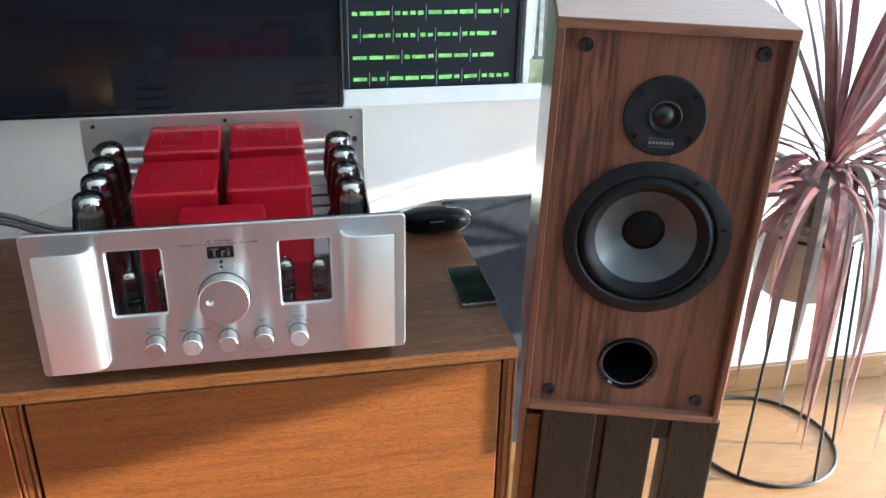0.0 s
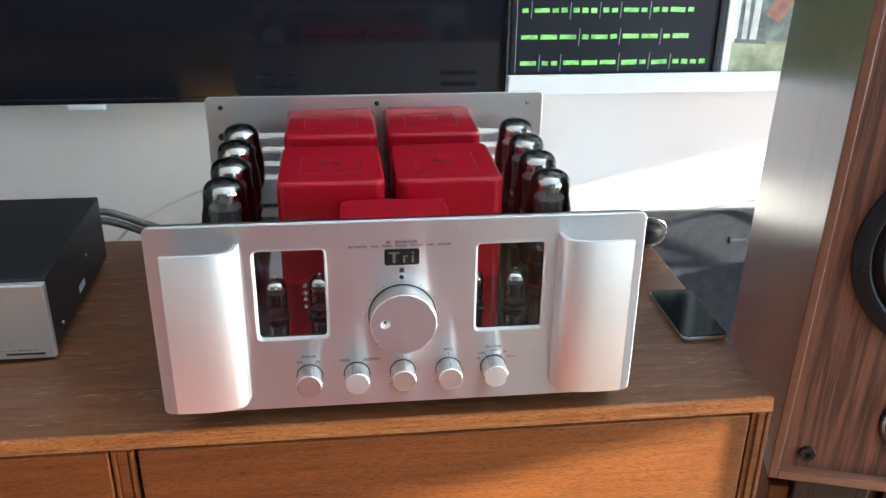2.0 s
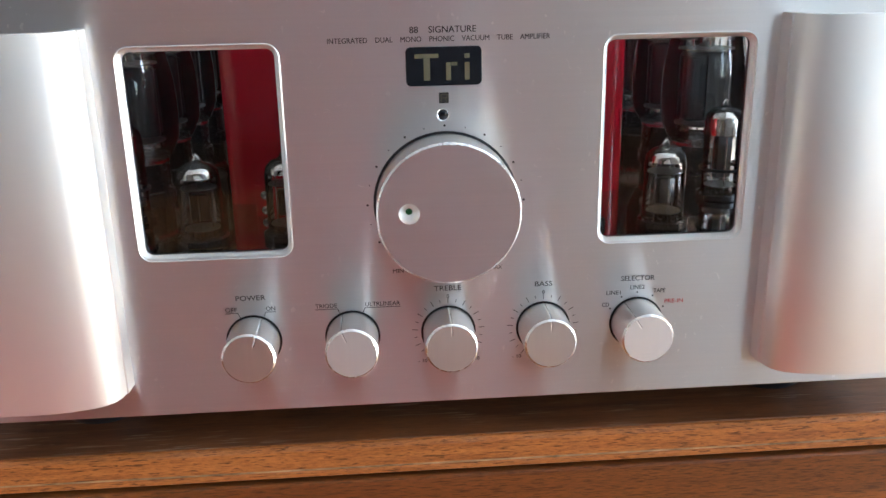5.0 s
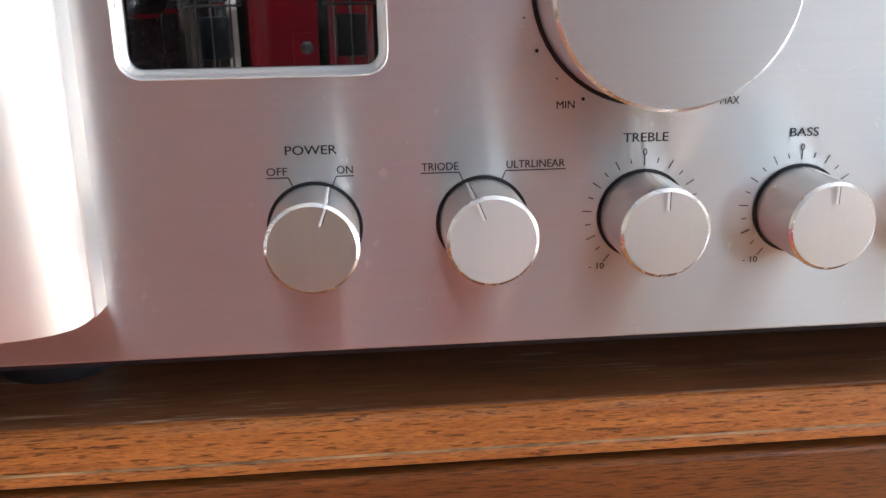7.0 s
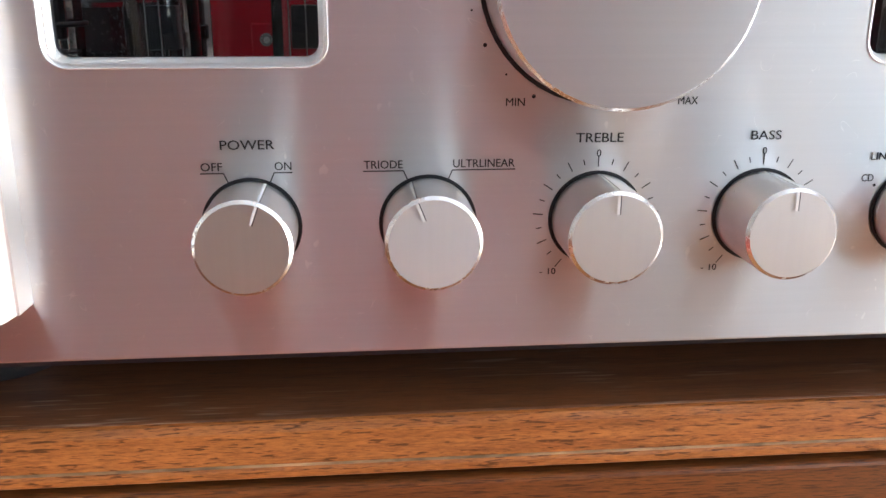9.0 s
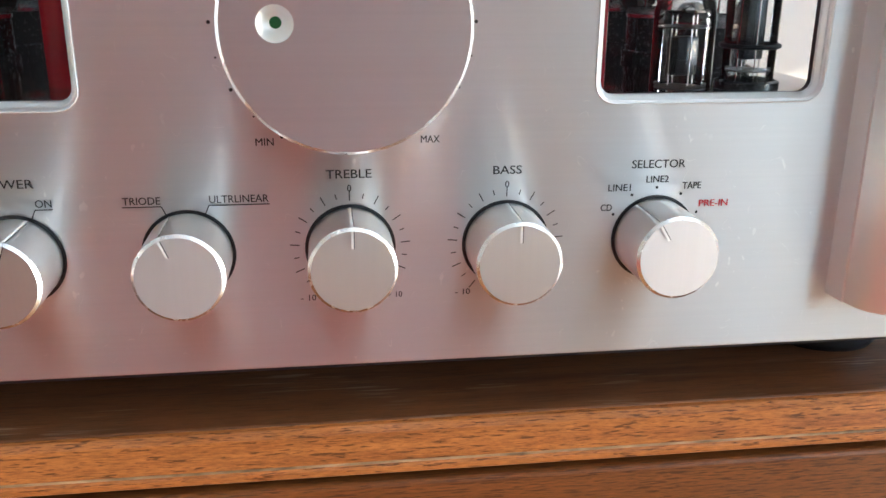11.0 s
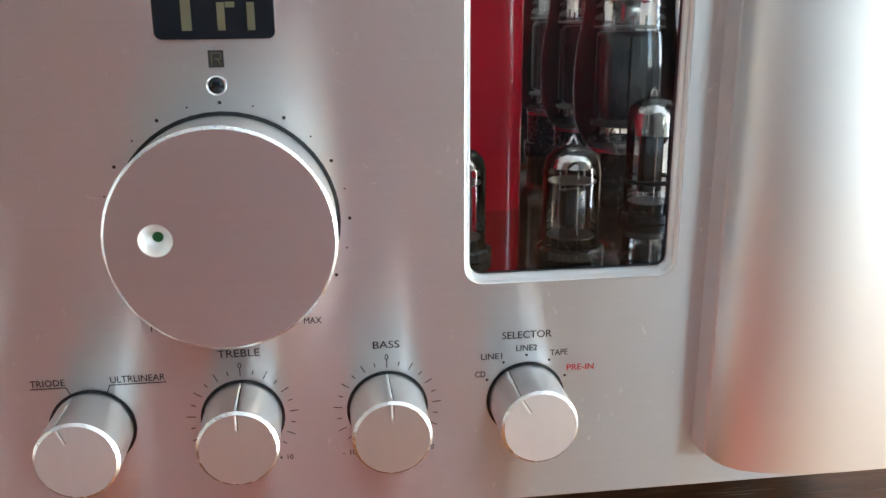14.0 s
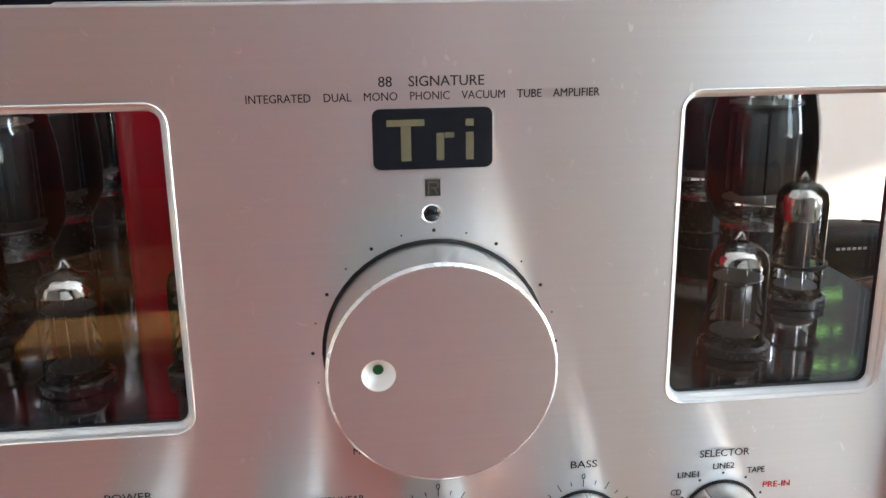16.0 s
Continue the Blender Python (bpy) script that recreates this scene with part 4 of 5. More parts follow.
spk = thing("loudspeaker", SPK, "walnut veneered loudspeaker with a bare front baffle", "loudspeaker")
spk.matrix_basis = pose(*SPK, 0, LEAN, TURN)
SW, SH, SD = 0.1345, 0.5355, 0.30


def sp(name, bm, material, parent=None, label="", smooth=False):
    return part(name, bm, material, parent or spk, label, local=True, smooth=smooth)


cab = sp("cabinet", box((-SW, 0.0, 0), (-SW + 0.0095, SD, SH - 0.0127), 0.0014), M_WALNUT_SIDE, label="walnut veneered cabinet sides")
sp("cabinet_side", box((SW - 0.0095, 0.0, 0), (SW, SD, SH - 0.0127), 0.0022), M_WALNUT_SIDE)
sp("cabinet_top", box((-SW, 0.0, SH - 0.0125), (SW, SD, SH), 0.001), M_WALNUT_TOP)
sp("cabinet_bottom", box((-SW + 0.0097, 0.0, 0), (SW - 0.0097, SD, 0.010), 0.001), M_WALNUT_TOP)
sp("cabinet_back", box((-SW + 0.0142, SD - 0.014, 0.0142), (SW - 0.0142, SD - 0.001, SH - 0.0142)), M_WALNUT)
TW, WF, PT = (0.0007, 0.4245, 0.0485), (0.0012, 0.2642, 0.1040), (0.0026, 0.0785, 0.0405)
baf = plate([rounded(-SW + 0.0097, 0.0102, SW - 0.0097, SH - 0.0127, 0.0005), circle(WF[0], WF[1], 0.086, 48), circle(PT[0], PT[1], 0.0335, 40)], 0.012, 0, Matrix.Translation((0, 0.018, 0)) @ FRONT)
sp("baffle", baf, M_WALNUT, label="figured walnut front board, set back")
BY = 0.012
for x, z in ((-0.0988, 0.5028), (0.1010, 0.5038), (-0.0980, 0.0282), (0.1012, 0.0282)):
    sp("grille_socket", lathe([(0.0032, 0.001), (0.0036, 0.003), (0.0078, 0.0035), (0.0088, 0.0)], 24, m=Matrix.Translation((x, BY, z)) @ FRONT), M_BLACK, smooth=True)
    sp("socket_hole", lathe([(0.0033, 0.0012), (0, 0.0008)], 16, m=Matrix.Translation((x, BY, z)) @ FRONT), M_INK)


def at(d, y=BY):
    return Matrix.Translation((d[0], y, d[1])) @ FRONT


tw = sp("tweeter", lathe([(0.0485, 0.0), (0.0485, 0.003), (0.0470, 0.0042), (0.020, 0.0042), (0.0165, 0.0030), (0.0138, 0.0004), (0.0120, 0.0004)], 56, m=at(TW)), M_FRAME, label="round black tweeter plate", smooth=True)
sp("dome", lathe([(0.0130, 0.0004), (0.0110, 0.0014), (0.0080, 0.0038), (0.0040, 0.0054), (0, 0.0060)], 32, m=at(TW)), M_BLACK, tw, smooth=True)
sp("horn_ring", lathe([(0.0200, 0.0040), (0.0185, 0.0058), (0.0168, 0.0030)], 40, m=at(TW)), M_BLACK, tw, smooth=True)
for q in (40, 140, 218, 322):
    x, z = TW[0] + 0.0405 * math.cos(radians(q)), TW[1] + 0.0405 * math.sin(radians(q))
    sp("screw", lathe([(0.0030, 0.0042), (0.0030, 0.0050), (0.0016, 0.0050), (0.0014, 0.0040), (0, 0.0040)], 14, m=at((x, z))), M_SOCKET, tw, smooth=True)
sp("maker_mark", quads([((TW[0] - 0.0155, TW[1] - 0.0268), (TW[0] + 0.0145, TW[1] - 0.0268), 0.0005), ((TW[0] - 0.0155, TW[1] - 0.0368), (TW[0] + 0.0145, TW[1] - 0.0368), 0.0005),
                        *[((TW[0] - 0.0150 + k * 0.0044, TW[1] - 0.0318), (TW[0] - 0.0118 + k * 0.0044, TW[1] - 0.0318), 0.0040) for k in range(7)]], BY - 0.0046), M_GREYPRINT, tw, "grey printed bars")
wf = sp("woofer", lathe([(0.1035, 0.0), (0.1035, 0.0040), (0.1015, 0.0055), (0.0880, 0.0060), (0.0860, 0.0045), (0.0850, 0.0)], 72, m=at(WF)), M_FRAME, label="large black woofer frame", smooth=True)
sp("surround", lathe([(0.0862, 0.0030), (0.0850, 0.0012), (0.0835, 0.0016), (0.0800, 0.0058), (0.0765, 0.0072), (0.0725, 0.0058), (0.0675, 0.0008), (0.0630, -0.0030)], 72, m=at(WF)), M_RUBBER, wf, "rolled rubber surround", smooth=True)
sp("cone", lathe([(0.0642, -0.0026), (0.058, -0.0072), (0.050, -0.0130), (0.041, -0.0190), (0.033, -0.0238), (0.0245, -0.0280)], 72, m=at(WF)), M_CONE, wf, "grey glossy cone", smooth=True)
sp("dust_cap", lathe([(0.0268, -0.0262), (0.0255, -0.0246), (0.019, -0.0222), (0.010, -0.0206), (0, -0.0200)], 48, m=at(WF)), M_RUBBER, wf, "soft black dust cap", smooth=True)
for k in range(8):
    q = radians(13.5 + 45 * k)
    x, z = WF[0] + 0.0955 * math.cos(q), WF[1] + 0.0955 * math.sin(q)
    sp("screw", lathe([(0.0032, 0.0057), (0.0030, 0.0066), (0.0014, 0.0066), (0.0012, 0.0058), (0, 0.0058)], 14, m=at((x, z))), M_SOCKET, wf, smooth=True)
sp("bass_port", lathe([(0.0405, 0.0), (0.0400, 0.0028), (0.0375, 0.0038), (0.0345, 0.0022), (0.0330, -0.004), (0.0325, -0.12), (0, -0.12)], 56, m=at(PT)), M_GLOSSBLACK, label="flared black bass port", smooth=True)

stand = thing("speaker_stand", (SPK[0], SPK[1], 0), "dark stained timber speaker stand with three posts", "stand")
stand.matrix_basis = pose(*SPK, 0, LEAN, TURN) @ Matrix.Translation((0, 0, -0.5021))
for x0, x1 in ((-0.1035, -0.0285), (-0.0150, 0.0525), (0.0735, 0.1400)):
    part("post", box((x0, 0.008, 0.0215), (x1, 0.062, 0.5015), 0.0025), M_STAND, stand, local=True)
part("spacer", box((-0.0283, 0.020, 0.0215), (-0.0152, 0.055, 0.5005), 0.001), M_STAND, stand, local=True)
part("spacer", box((0.0527, 0.012, 0.4600), (0.0733, 0.055, 0.5010), 0.001), M_STAND, stand, local=True)
part("top_board", box((-0.118, 0.064, 0.482), (0.118, 0.24, 0.5018), 0.002), M_STAND, stand, local=True)
part("side_board", box((-0.1262, 0.016, 0.0215), (-0.1045, 0.22, 0.4815), 0.002), M_SIDE, stand, "orange-brown oak side board", local=True)
part("rear_post", box((-0.03, 0.19, 0.0215), (0.03, 0.235, 0.4818), 0.002), M_STAND, stand, local=True)
part("base_board", box((-0.14, -0.015, 0.0042), (0.14, 0.26, 0.0213), 0.002), M_STAND, stand, local=True)
# ---------------------------------------------------------------- things on the sideboard
player = thing("disc_player", (-0.575, 0.28, TOP), "black hi-fi disc player with a silver front", "disc player")
part("case", box((-0.790, 0.150, TOP + 0.008), (-0.358, 0.386, TOP + 0.0918), 0.0015), M_DARKBOX, player, "black powder-coated case")
part("front_panel", box((-0.794, 0.140, TOP + 0.004), (-0.3560, 0.1498, TOP + 0.0895), 0.0015), M_SILVER, player, "silver front panel")
part("front_slot", box((-0.405, 0.1390, TOP + 0.0095), (-0.366, 0.1402, TOP + 0.0112)), M_INK, player)
part("front_line", box((-0.793, 0.1392, TOP + 0.0145), (-0.372, 0.1401, TOP + 0.0155)), M_EDGE, player)
part("side_label", box((-0.3582, 0.255, TOP + 0.022), (-0.3572, 0.278, TOP + 0.030)), M_WHITE, player, "small white sticker")
for y, z in ((0.185, 0.022), (0.30, 0.050), (0.385, 0.022)):
    part("screw", lathe([(0.003, 0), (0.0028, 0.001), (0, 0.0014)], 12, m=Matrix.Translation((-0.358, y, TOP + z)) @ Matrix.Rotation(radians(90), 4, "Y")), M_STEEL, player, smooth=True)
for x in (-0.75, -0.40):
    for y in (0.18, 0.38):
        part("foot", lathe([(0, 0), (0.014, 0), (0.015, 0.008), (0, 0.008)], 16, m=Matrix.Translation((x, y, TOP))), M_BLACK, player)

for k, dz in enumerate((0.0, 0.013)):
    line = smooth_line([(-0.42, 0.404, TOP + 0.026 + dz * 0.8), (-0.40, 0.418, TOP + 0.036 + dz), (-0.372, 0.428, TOP + 0.042 + dz), (-0.345, 0.432, TOP + 0.034 + dz), (-0.315, 0.434, TOP + 0.020 + dz), (-0.27, 0.436, TOP + 0.006 + dz * 0.9), (-0.22, 0.436, TOP + 0.008 + dz), (-0.17, 0.4275, TOP + 0.03 + dz)])
    tagged(part("signal_cable", tube(line, 0.0048, 10), M_CABLE, smooth=True), "thick grey braided cable from player to amplifier", "cable", "signal cables")
tagged(part("white_cable", tube(smooth_line([(-0.36, 0.452, TOP + 0.003), (-0.335, 0.452, TOP + 0.024), (-0.317, 0.452, TOP + 0.037), (-0.272, 0.452, TOP + 0.059), (-0.227, 0.452, TOP + 0.075), (-0.19, 0.446, TOP + 0.078), (-0.15, 0.4275, TOP + 0.07)]), 0.0016, 8), M_CABLEWHITE, smooth=True), "thin white cable behind the amplifier", "cable")

# a flat pebble-shaped hub with a sloping glossy front
hub = thing("smart_hub", (0.325, 0.372, TOP), "black pebble-shaped hub with a silver rim", "hub")
bm = bmesh.new()
bmesh.ops.create_uvsphere(bm, u_segments=48, v_segments=24, radius=1.0)
for v in bm.verts:
    x, y, z = v.co
    e = lambda q, n: math.copysign(abs(q) ** n, q)
    zz = e(z, 0.8)
    v.co = Vector((0.325 + 0.0625 * e(x, 0.82) * (1 - 0.10 * max(0, zz)), 0.372 + 0.030 * e(y, 0.85) - 0.008 * zz, TOP + 0.024 + 0.0235 * zz))
part("shell", bm, M_HUB, hub, smooth=True)
rim = [(0.325 + 0.0640 * math.copysign(abs(math.cos(q)) ** 0.82, math.cos(q)), 0.372 - 0.031 * abs(math.sin(q)) ** 0.85 * 0.25, TOP + 0.024 + 0.0242 * math.copysign(abs(math.sin(q)) ** 0.8, math.sin(q))) for q in [radians(-75 + 10 * k) for k in range(16)]]
part("silver_rim", tube(rim, 0.0012, 8), M_CHROME, hub, "polished silver rim", smooth=True)
part("maker_mark", quads([((0.315 + k * 0.004, TOP + 0.034), (0.3178 + k * 0.004, TOP + 0.034), 0.002) for k in range(6)], 0.3395), M_GREYLINE, hub, "grey printed bars")

phone = thing("smartphone", (0.3452, 0.1705, TOP), "black smartphone with a steel rim lying face up", "phone", turn=0.5)
part("body", plate([rounded(-0.0268, -0.0575, 0.0268, 0.0575, 0.007)], 0.0066, 0.0015, Matrix.Translation((0, 0, 0.0036))), M_STEEL, phone, "steel rim", local=True, smooth=True)
part("screen", plate([rounded(-0.0258, -0.0565, 0.0258, 0.0565, 0.0064)], 0.0012, 0.0003, Matrix.Translation((0, 0, 0.0071))), M_PHONE, phone, "black glass screen", local=True)

# ---------------------------------------------------------------- on the wall
tv = thing("television", (-0.42, 0.60, 0.760), "large black flat television on the wall", "television")
part("case", box((-1.04, 0.592, 0.7600), (0.1985, 0.625, 1.460), 0.003), M_BLACK, tv, "black plastic case")
part("wall_mount", box((-0.62, 0.625, 0.95), (-0.22, BACK, 1.25)), M_BLACK, tv)
part("screen", box((-1.033, 0.5903, 0.7680), (0.1915, 0.5925, 1.453)), M_SCREEN, tv, "dark mirror-like screen")
part("bezel", plate([rounded(-1.0402, 0.7598, 0.1987, 1.4602, 0.002), rounded(-1.034, 0.767, 0.1925, 1.454, 0.001)], 0.004, 0.0008, Matrix.Translation((0, 0.5905, 0)) @ FRONT), M_GLOSSBLACK, tv, "thin glossy frame")
part("sensor_tab", box((-0.438, 0.5885, 0.7505), (-0.386, 0.602, 0.7597), 0.002), M_WHITE, tv, "small pale tab")

ledge = thing("picture_ledge", (0.53, 0.61, 0.767), "narrow white picture ledge on the wall", "shelf")
part("lip", box((0.1990, 0.5695, 0.7665), (0.86, 0.578, 0.7955), 0.001), M_WHITE, ledge)
part("shelf_board", box((0.1990, 0.5782, 0.7665), (0.86, BACK, 0.7785), 0.001), M_WHITE, ledge)

ROWS_OF_BARS = ["LsL|ss|LLs|Ls|L", "sLL|ssss|LLL|Ls|s", "s|Lss|sss|ss|Ls|ssLs", "LLL|sLs|LL|sL", "L|ss|LLL|Ls|L|ssss"]
poster = thing("framed_poster", (0.363, 0.59, 0.779), "black framed poster with rows of green bars on the ledge", "poster")
part("board", box((0.2030, 0.587, 0.779), (0.5245, 0.598, 1.19), 0.001), M_BLACK, poster)
part("frame_edge", plate([rounded(0.2027, 0.7788, 0.5248, 1.1902, 0.001), rounded(0.2110, 0.787, 0.5165, 1.182, 0.001)], 0.006, 0.001, Matrix.Translation((0, 0.5850, 0)) @ FRONT), M_BLACK, poster, "thin black frame")
part("print", box((0.2110, 0.5862, 0.787), (0.5165, 0.5868, 1.182)), M_POSTER, poster, "black printed sheet")
for k, row in enumerate(ROWS_OF_BARS):
    z = 0.8085 + 0.0385 * (4 - k) + 0.002
    x, scale = 0.2185, (1.0, 0.985, 0.93, 1.02, 0.99)[k] * 0.0095
    bars, lines = [], []
    for ch in row:
        if ch == "|":
            lines.append(((x + 0.0004, z - 0.011 - 0.003 * random.random()), (x + 0.0009, z + 0.011 + 0.004 * random.random()), 0.0010))
            x += 0.0048
        else:
            w = scale * (2.55 if ch == "L" else 1.02)
            bars.append(((x, z + random.uniform(-0.0006, 0.0006)), (x + w, z + random.uniform(-0.0006, 0.0006)), random.uniform(0.0060, 0.0074)))
            x += w + 0.0042
    for bar in bars:
        part("green_bar", quads([bar], 0.5858), M_GREEN, poster, "hand-painted green bar")
    for bar in lines:
        part("grey_line", quads([bar], 0.5859), M_GREYLINE, poster)

picture = thing("framed_picture", (0.63, 0.59, 0.779), "white framed woodland picture on the ledge", "picture")
part("frame", plate([rounded(0.529, 0.7790, 0.742, 1.05, 0.001), rounded(0.5405, 0.790, 0.7305, 1.039, 0.001)], 0.014, 0.001, Matrix.Translation((0, 0.588, 0)) @ FRONT), M_WHITE, picture, "thin white frame")
M_GRASS = plain("painted_grass", (0.42, 0.44, 0.27), 0.6, vary=0.25, scale=90)
M_TRUNK = plain("painted_pale_trunk", (0.62, 0.64, 0.60), 0.6, vary=0.15, scale=150)
M_FOREST = plain("painted_forest", (0.20, 0.23, 0.20), 0.6, vary=0.3, scale=120)
M_DEER = plain("painted_red_brown", (0.33, 0.15, 0.10), 0.6, vary=0.2, scale=150)
part("sheet", box((0.5400, 0.5905, 0.7805), (0.7310, 0.5915, 1.0395)), M_FOREST, picture, "dark wood behind pale trunks")
part("painted_ground", quads([((0.540, 0.8105), (0.731, 0.8085), 0.058)], 0.5900), M_GRASS, picture)
part("painted_shade", quads([((0.548, 0.8400), (0.600, 0.8370), 0.006)], 0.5896), M_FOREST, picture)
part("painted_shade", quads([((0.640, 0.8230), (0.700, 0.8290), 0.005)], 0.5896), M_FOREST, picture)
for x0, x1, w in ((0.546, 0.549, 0.010), (0.563, 0.560, 0.008), (0.577, 0.581, 0.011), (0.655, 0.650, 0.012), (0.700, 0.704, 0.010)):
    part("painted_trunk", quads([((x0, 0.838), (x1, 1.039), w)], 0.5897), M_TRUNK, picture)
part("painted_patch", quads([((0.604, 0.872), (0.622, 0.905), 0.028)], 0.5895), M_DEER, picture)

# ---------------------------------------------------------------- grille against the wall
grille = tagged(new("speaker_grille"), "black cloth speaker grille leaning on the wall", "speaker grille")
grille.matrix_basis = pose(0.52, 0.535, 0.0, -8.5)
part("frame", plate([rounded(-0.127, 0, 0.150, 0.556, 0.004), rounded(-0.105, 0.022, 0.128, 0.534, 0.004)], 0.016, 0.001, Matrix.Translation((0, 0.016, 0)) @ FRONT), M_BLACK, grille, "black frame", local=True)
part("cloth", box((-0.1275, 0.0, 0.0), (0.1505, 0.0075, 0.5565), 0.003), M_CLOTH, grille, "stretched black cloth", local=True)
badge = part("maker_plate", box((0.080, -0.0012, 0.499), (0.113, 0.0002, 0.511), 0.0004), M_CLOTH, grille, "small black maker plate", local=True)
for k in range(6):
    part("maker_mark", quads([((0.0835 + k * 0.0045, 0.505), (0.0868 + k * 0.0045, 0.505), 0.0034)], -0.0014), M_BADGE, badge, local=True)

# ---------------------------------------------------------------- plant on its wire stand
PX, PY = 1.090, 0.450
ws = thing("plant_stand", (PX, PY, 0), "round black wire plant stand on the oak floor", "plant stand")
part("floor_ring", tube([(PX + 0.157 * math.cos(q), PY + 0.157 * math.sin(q), 0.004) for q in [2 * math.pi * k / 64 for k in range(64)]], 0.0038, 8, closed=True), M_WIRE, ws, smooth=True)
part("top_ring", tube([(PX + 0.1060 * math.cos(q), PY + 0.1060 * math.sin(q), 0.531) for q in [2 * math.pi * k / 64 for k in range(64)]], 0.0034, 8, closed=True), M_WIRE, ws, smooth=True)
for k in range(6):
    q = radians(-136 + 60 * k)
    c, s = math.cos(q), math.sin(q)
    part("leg", tube([(PX + 0.156 * c, PY + 0.156 * s, 0.003), (PX + 0.1095 * c, PY + 0.1095 * s, 0.532)], 0.0034, 8), M_WIRE, ws, smooth=True)
pot = thing("plant_pot", (PX, PY, 0.398), "grey glazed metal plant pot in the wire stand", "plant pot")
part("wall", lathe([(0, 0.394), (0.080, 0.394), (0.0835, 0.398), (0.1010, 0.530), (0.1050, 0.540), (0.1035, 0.546), (0.0995, 0.543), (0.0960, 0.525), (0.0945, 0.508)], 64, m=Matrix.Translation((PX, PY, 0))), M_POT, pot, smooth=True)
soil = lathe([(0.0955, 0.509), (0.07, 0.516), (0.05, 0.517), (0.02, 0.524), (0, 0.524)], 40, m=Matrix.Translation((PX, PY, 0)))
bmesh.ops.subdivide_edges(soil, edges=soil.edges[:], cuts=1)
for v in soil.verts:
    v.co.z += 0.006 * noise.noise(v.co * 60)
part("soil", soil, M_SOIL, pot, "dry brown soil", smooth=True)

plant = thing("dracaena_plant", (PX, PY, 0.52), "red-brown dragon plant with long drooping strap leaves", "plant")
CROWN = Vector((PX - 0.012, PY - 0.045, 0.640))
part("stem", tube(smooth_line([(PX, PY, 0.505), (PX + 0.004, PY - 0.004, 0.56), (CROWN.x, CROWN.y, 0.645), (CROWN.x + 0.004, CROWN.y, 0.69)], 5), 0.013, 12), M_BARK, plant, smooth=True)


def leaf(base, azimuth, rise, length, droop, width, twist=0.0, steps=16):
    """A strap leaf: rises at an angle, bends down along its length, folds lightly along its middle."""
    bm = bmesh.new()
    q, a = Vector(base), radians(azimuth)
    rows = []
    for k in range(steps + 1):
        t = k / steps
        e = radians(rise - droop * t ** 1.35)
        e = max(e, radians(-88))
        way = Vector((math.cos(a) * math.cos(e), math.sin(a) * math.cos(e), math.sin(e)))
        side = Vector((-math.sin(a), math.cos(a), 0))
        up = way.cross(side)
        ca, sa = math.cos(radians(twist * t)), math.sin(radians(twist * t))
        side, up = side * ca + up * sa, up * ca - side * sa
        w = width * 0.5 * min(1.0, 0.35 + 2.6 * t) * max(0.02, 1 - t ** 2.6)
        rows.append([bm.verts.new(q + side * w + up * w * -0.35), bm.verts.new(q), bm.verts.new(q - side * w + up * w * -0.35)])
        q = q + way * (length / steps)
        if q.y > BACK - 0.02:
            q.y = BACK - 0.02
    for r0, r1 in zip(rows, rows[1:]):
        for i in (0, 1):
            bm.faces.new((r0[i], r0[i + 1], r1[i + 1], r1[i]))
    return bm


rnd = random.Random(5)
for k in range(26):
    az = -190 + (k * 137.5) % 200 + rnd.uniform(-12, 12)
    part("leaf", leaf(CROWN + Vector((0, 0, rnd.uniform(0.0, 0.06))), az, rnd.uniform(46, 86), rnd.uniform(0.34, 0.62), rnd.uniform(4, 40), rnd.uniform(0.014, 0.026), rnd.uniform(-40, 40)), M_LEAF, plant, smooth=True)
for k in range(26):
    az = -200 + (k * 137.5) % 220 + rnd.uniform(-12, 12)
    part("leaf", leaf(CROWN + Vector((0, 0, rnd.uniform(-0.03, 0.02))), az, rnd.uniform(14, 48), rnd.uniform(0.18, 0.34), rnd.uniform(40, 105), rnd.uniform(0.007, 0.014), rnd.uniform(-40, 40)), M_LEAF, plant, smooth=True)
for k in range(16):
    az = -205 + (k * 137.5) % 250 + rnd.uniform(-8, 8)
    part("leaf", leaf(CROWN + Vector((0, 0, rnd.uniform(-0.035, 0.005))), az, rnd.uniform(18, 44), rnd.uniform(0.34, 0.50), rnd.uniform(118, 134), rnd.uniform(0.014, 0.024), rnd.uniform(-30, 30), 20), M_LEAF, plant, smooth=True)

# broad leaves towards and away from the window, added to shadow the grille
for k in range(20):
    az = (180 if k % 2 else 0) + rnd.uniform(-34, 34)
    part("leaf", leaf(CROWN + Vector((0, 0, rnd.uniform(-0.03, 0.05))), az, rnd.uniform(-15, 50), rnd.uniform(0.20, 0.36), rnd.uniform(10, 60), rnd.uniform(0.014, 0.024), rnd.uniform(-60, 60)), M_LEAF, plant, smooth=True)


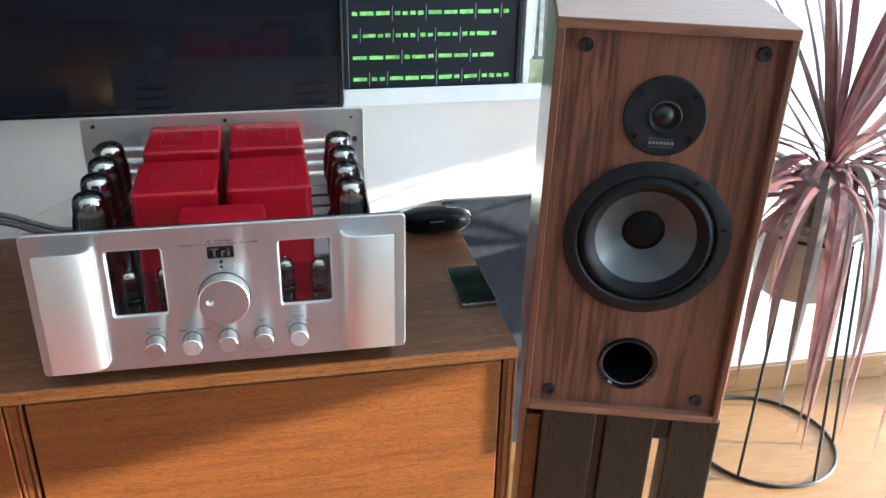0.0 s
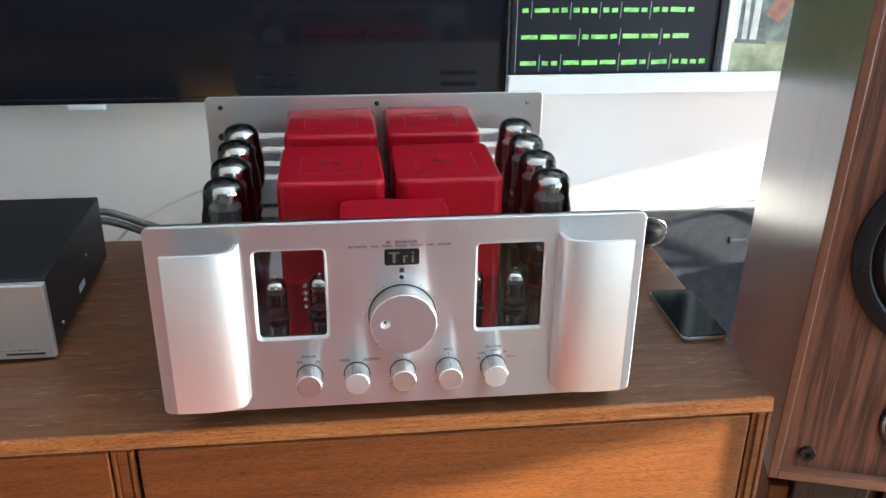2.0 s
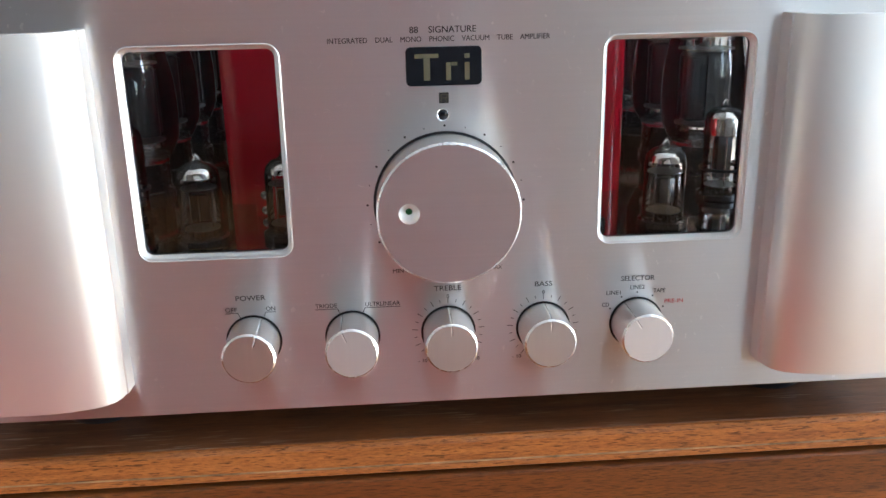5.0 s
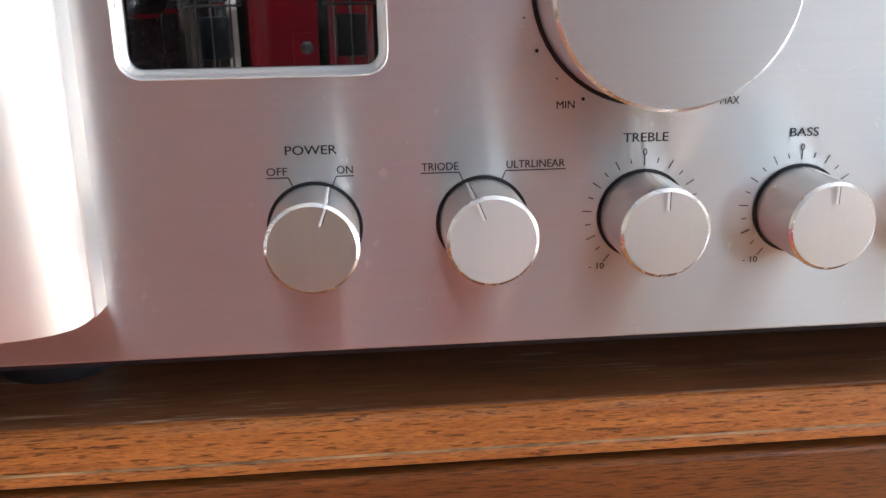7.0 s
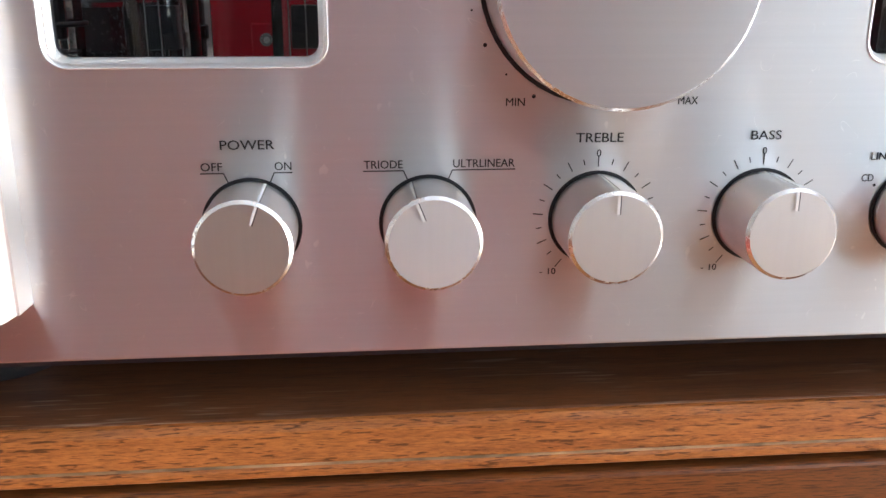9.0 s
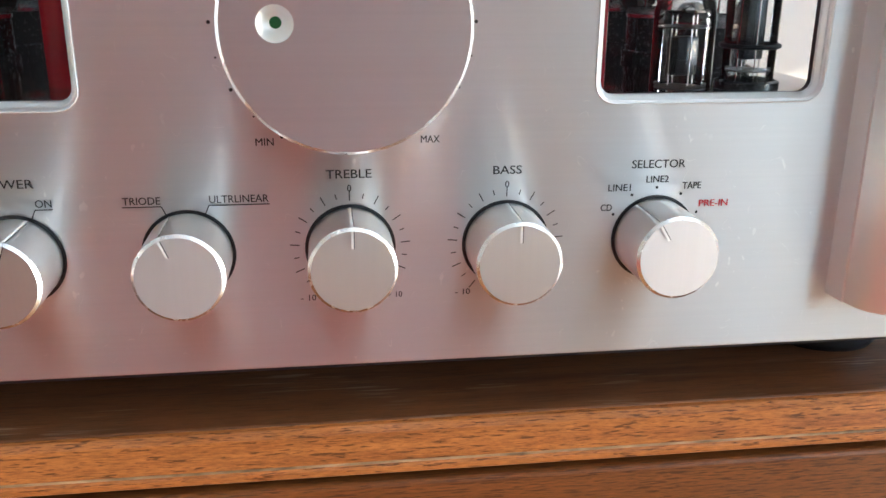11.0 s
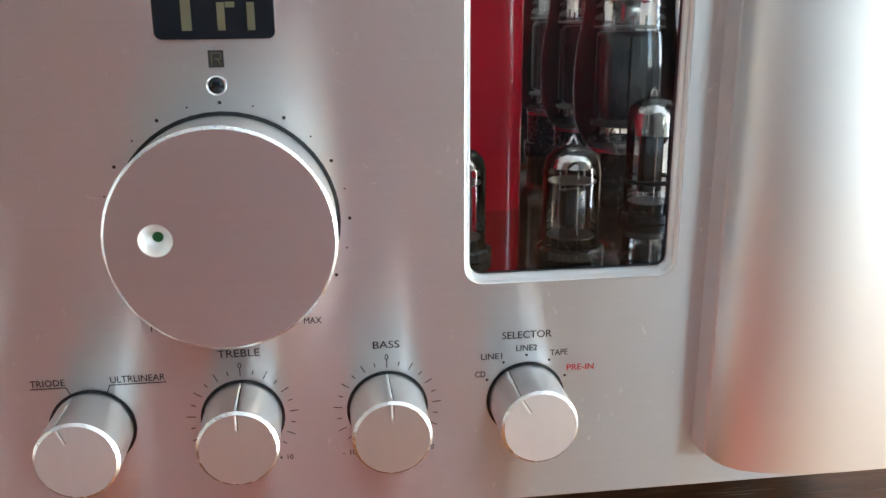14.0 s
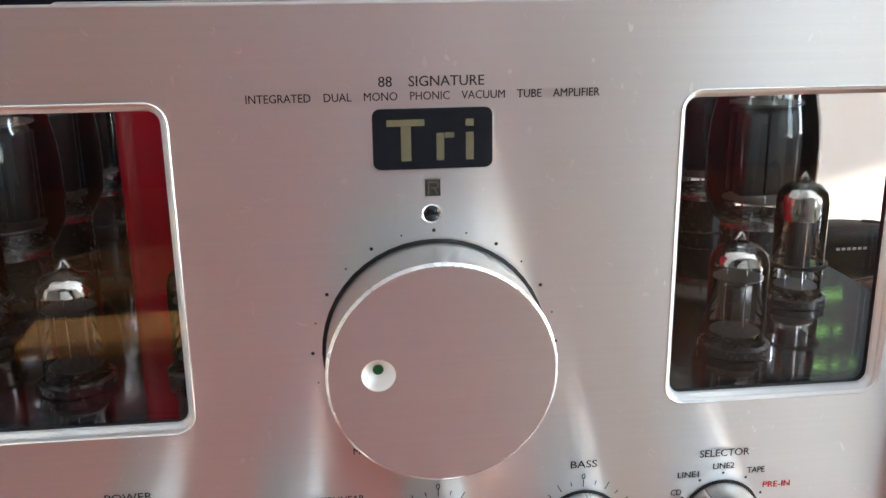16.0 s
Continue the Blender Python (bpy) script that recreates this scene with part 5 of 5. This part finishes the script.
def hanging_leaf(tip, width, lift):
    """A long strap that arches out of the crown and hangs straight down to its tip."""
    tip = Vector(tip)
    out = Vector((tip.x - CROWN.x, tip.y - CROWN.y, 0))
    line = smooth_line([CROWN + Vector((0, 0, -0.02)), CROWN + out * 0.34 + Vector((0, 0, lift)), CROWN + out * 0.72 + Vector((0, 0, lift * 0.2)), CROWN + out * 0.95 + Vector((0, 0, -0.14)), Vector((tip.x, tip.y, (tip.z + CROWN.z - 0.14) / 2)), tip], 5)
    bm = bmesh.new()
    rows, n, turn = [], len(line) - 1, rnd.uniform(-0.7, 0.7)
    for k, p in enumerate(line):
        t = k / n
        way = (line[min(k + 1, n)] - line[max(k - 1, 0)]).normalized()
        side = way.cross(Vector((out.x, out.y, 0.6 * out.length))).normalized()
        up = side.cross(way)
        side, up = side * math.cos(turn * t) + up * math.sin(turn * t), up * math.cos(turn * t) - side * math.sin(turn * t)
        w = width * 0.5 * min(1.0, 0.4 + 2.4 * t) * max(0.03, 1 - t ** 3.0)
        rows.append([bm.verts.new(p + side * w - up * w * 0.35), bm.verts.new(p), bm.verts.new(p - side * w - up * w * 0.35)])
    for r0, r1 in zip(rows, rows[1:]):
        for q in (0, 1):
            bm.faces.new((r0[q], r0[q + 1], r1[q + 1], r1[q]))
    return bm


# the old lower leaves hang nearly to the floor
for tip, width, lift in (((1.070, 0.290, 0.100), 0.032, 0.035), ((1.040, 0.275, 0.160), 0.030, 0.050), ((0.915, 0.320, 0.260), 0.028, 0.045), ((1.250, 0.300, 0.065), 0.030, 0.055), ((1.230, 0.280, 0.210), 0.026, 0.030), ((0.985, 0.270, 0.230), 0.030, 0.040), ((1.120, 0.270, 0.210), 0.028, 0.045), ((1.160, 0.300, 0.120), 0.030, 0.040),
                         ((0.950, 0.300, 0.350), 0.024, 0.055), ((1.010, 0.250, 0.310), 0.028, 0.030), ((1.095, 0.245, 0.330), 0.026, 0.055), ((0.870, 0.360, 0.330), 0.026, 0.060), ((1.190, 0.240, 0.300), 0.026, 0.050), ((1.290, 0.380, 0.180), 0.026, 0.045), ((1.300, 0.320, 0.300), 0.024, 0.060), ((0.900, 0.420, 0.400), 0.022, 0.050)):
    part("leaf", hanging_leaf(tip, width, lift), M_LEAF, plant, "long withered hanging leaf", smooth=True)

# ---------------------------------------------------------------- floor planks
plank_mesh = {}
PW, PL = 0.145, 1.42
row = 0
y = SOUTH - 0.1
while y < BACK + 0.1:
    x = WEST - 0.1 - (row * 0.53) % PL
    while x < EAST + 0.1:
        x0, x1 = max(x, WEST - 0.1), min(x + PL, EAST + 0.1)
        long = round(x1 - x0, 3)
        if long > 0.02:
            if long not in plank_mesh:
                ob = part("plank", box((0.00005, 0.00005, -0.012), (long - 0.00005, PW - 0.00005, 0.0), 0.00012, 1), M_FLOOR, floor, local=True)
                plank_mesh[long] = ob.data
                ob.matrix_basis = Matrix.Translation((x0, y, 0))
            else:
                same_part("plank", plank_mesh[long], floor, Matrix.Translation((x0, y, 0)))
        x += PL
    y += PW
    row += 1
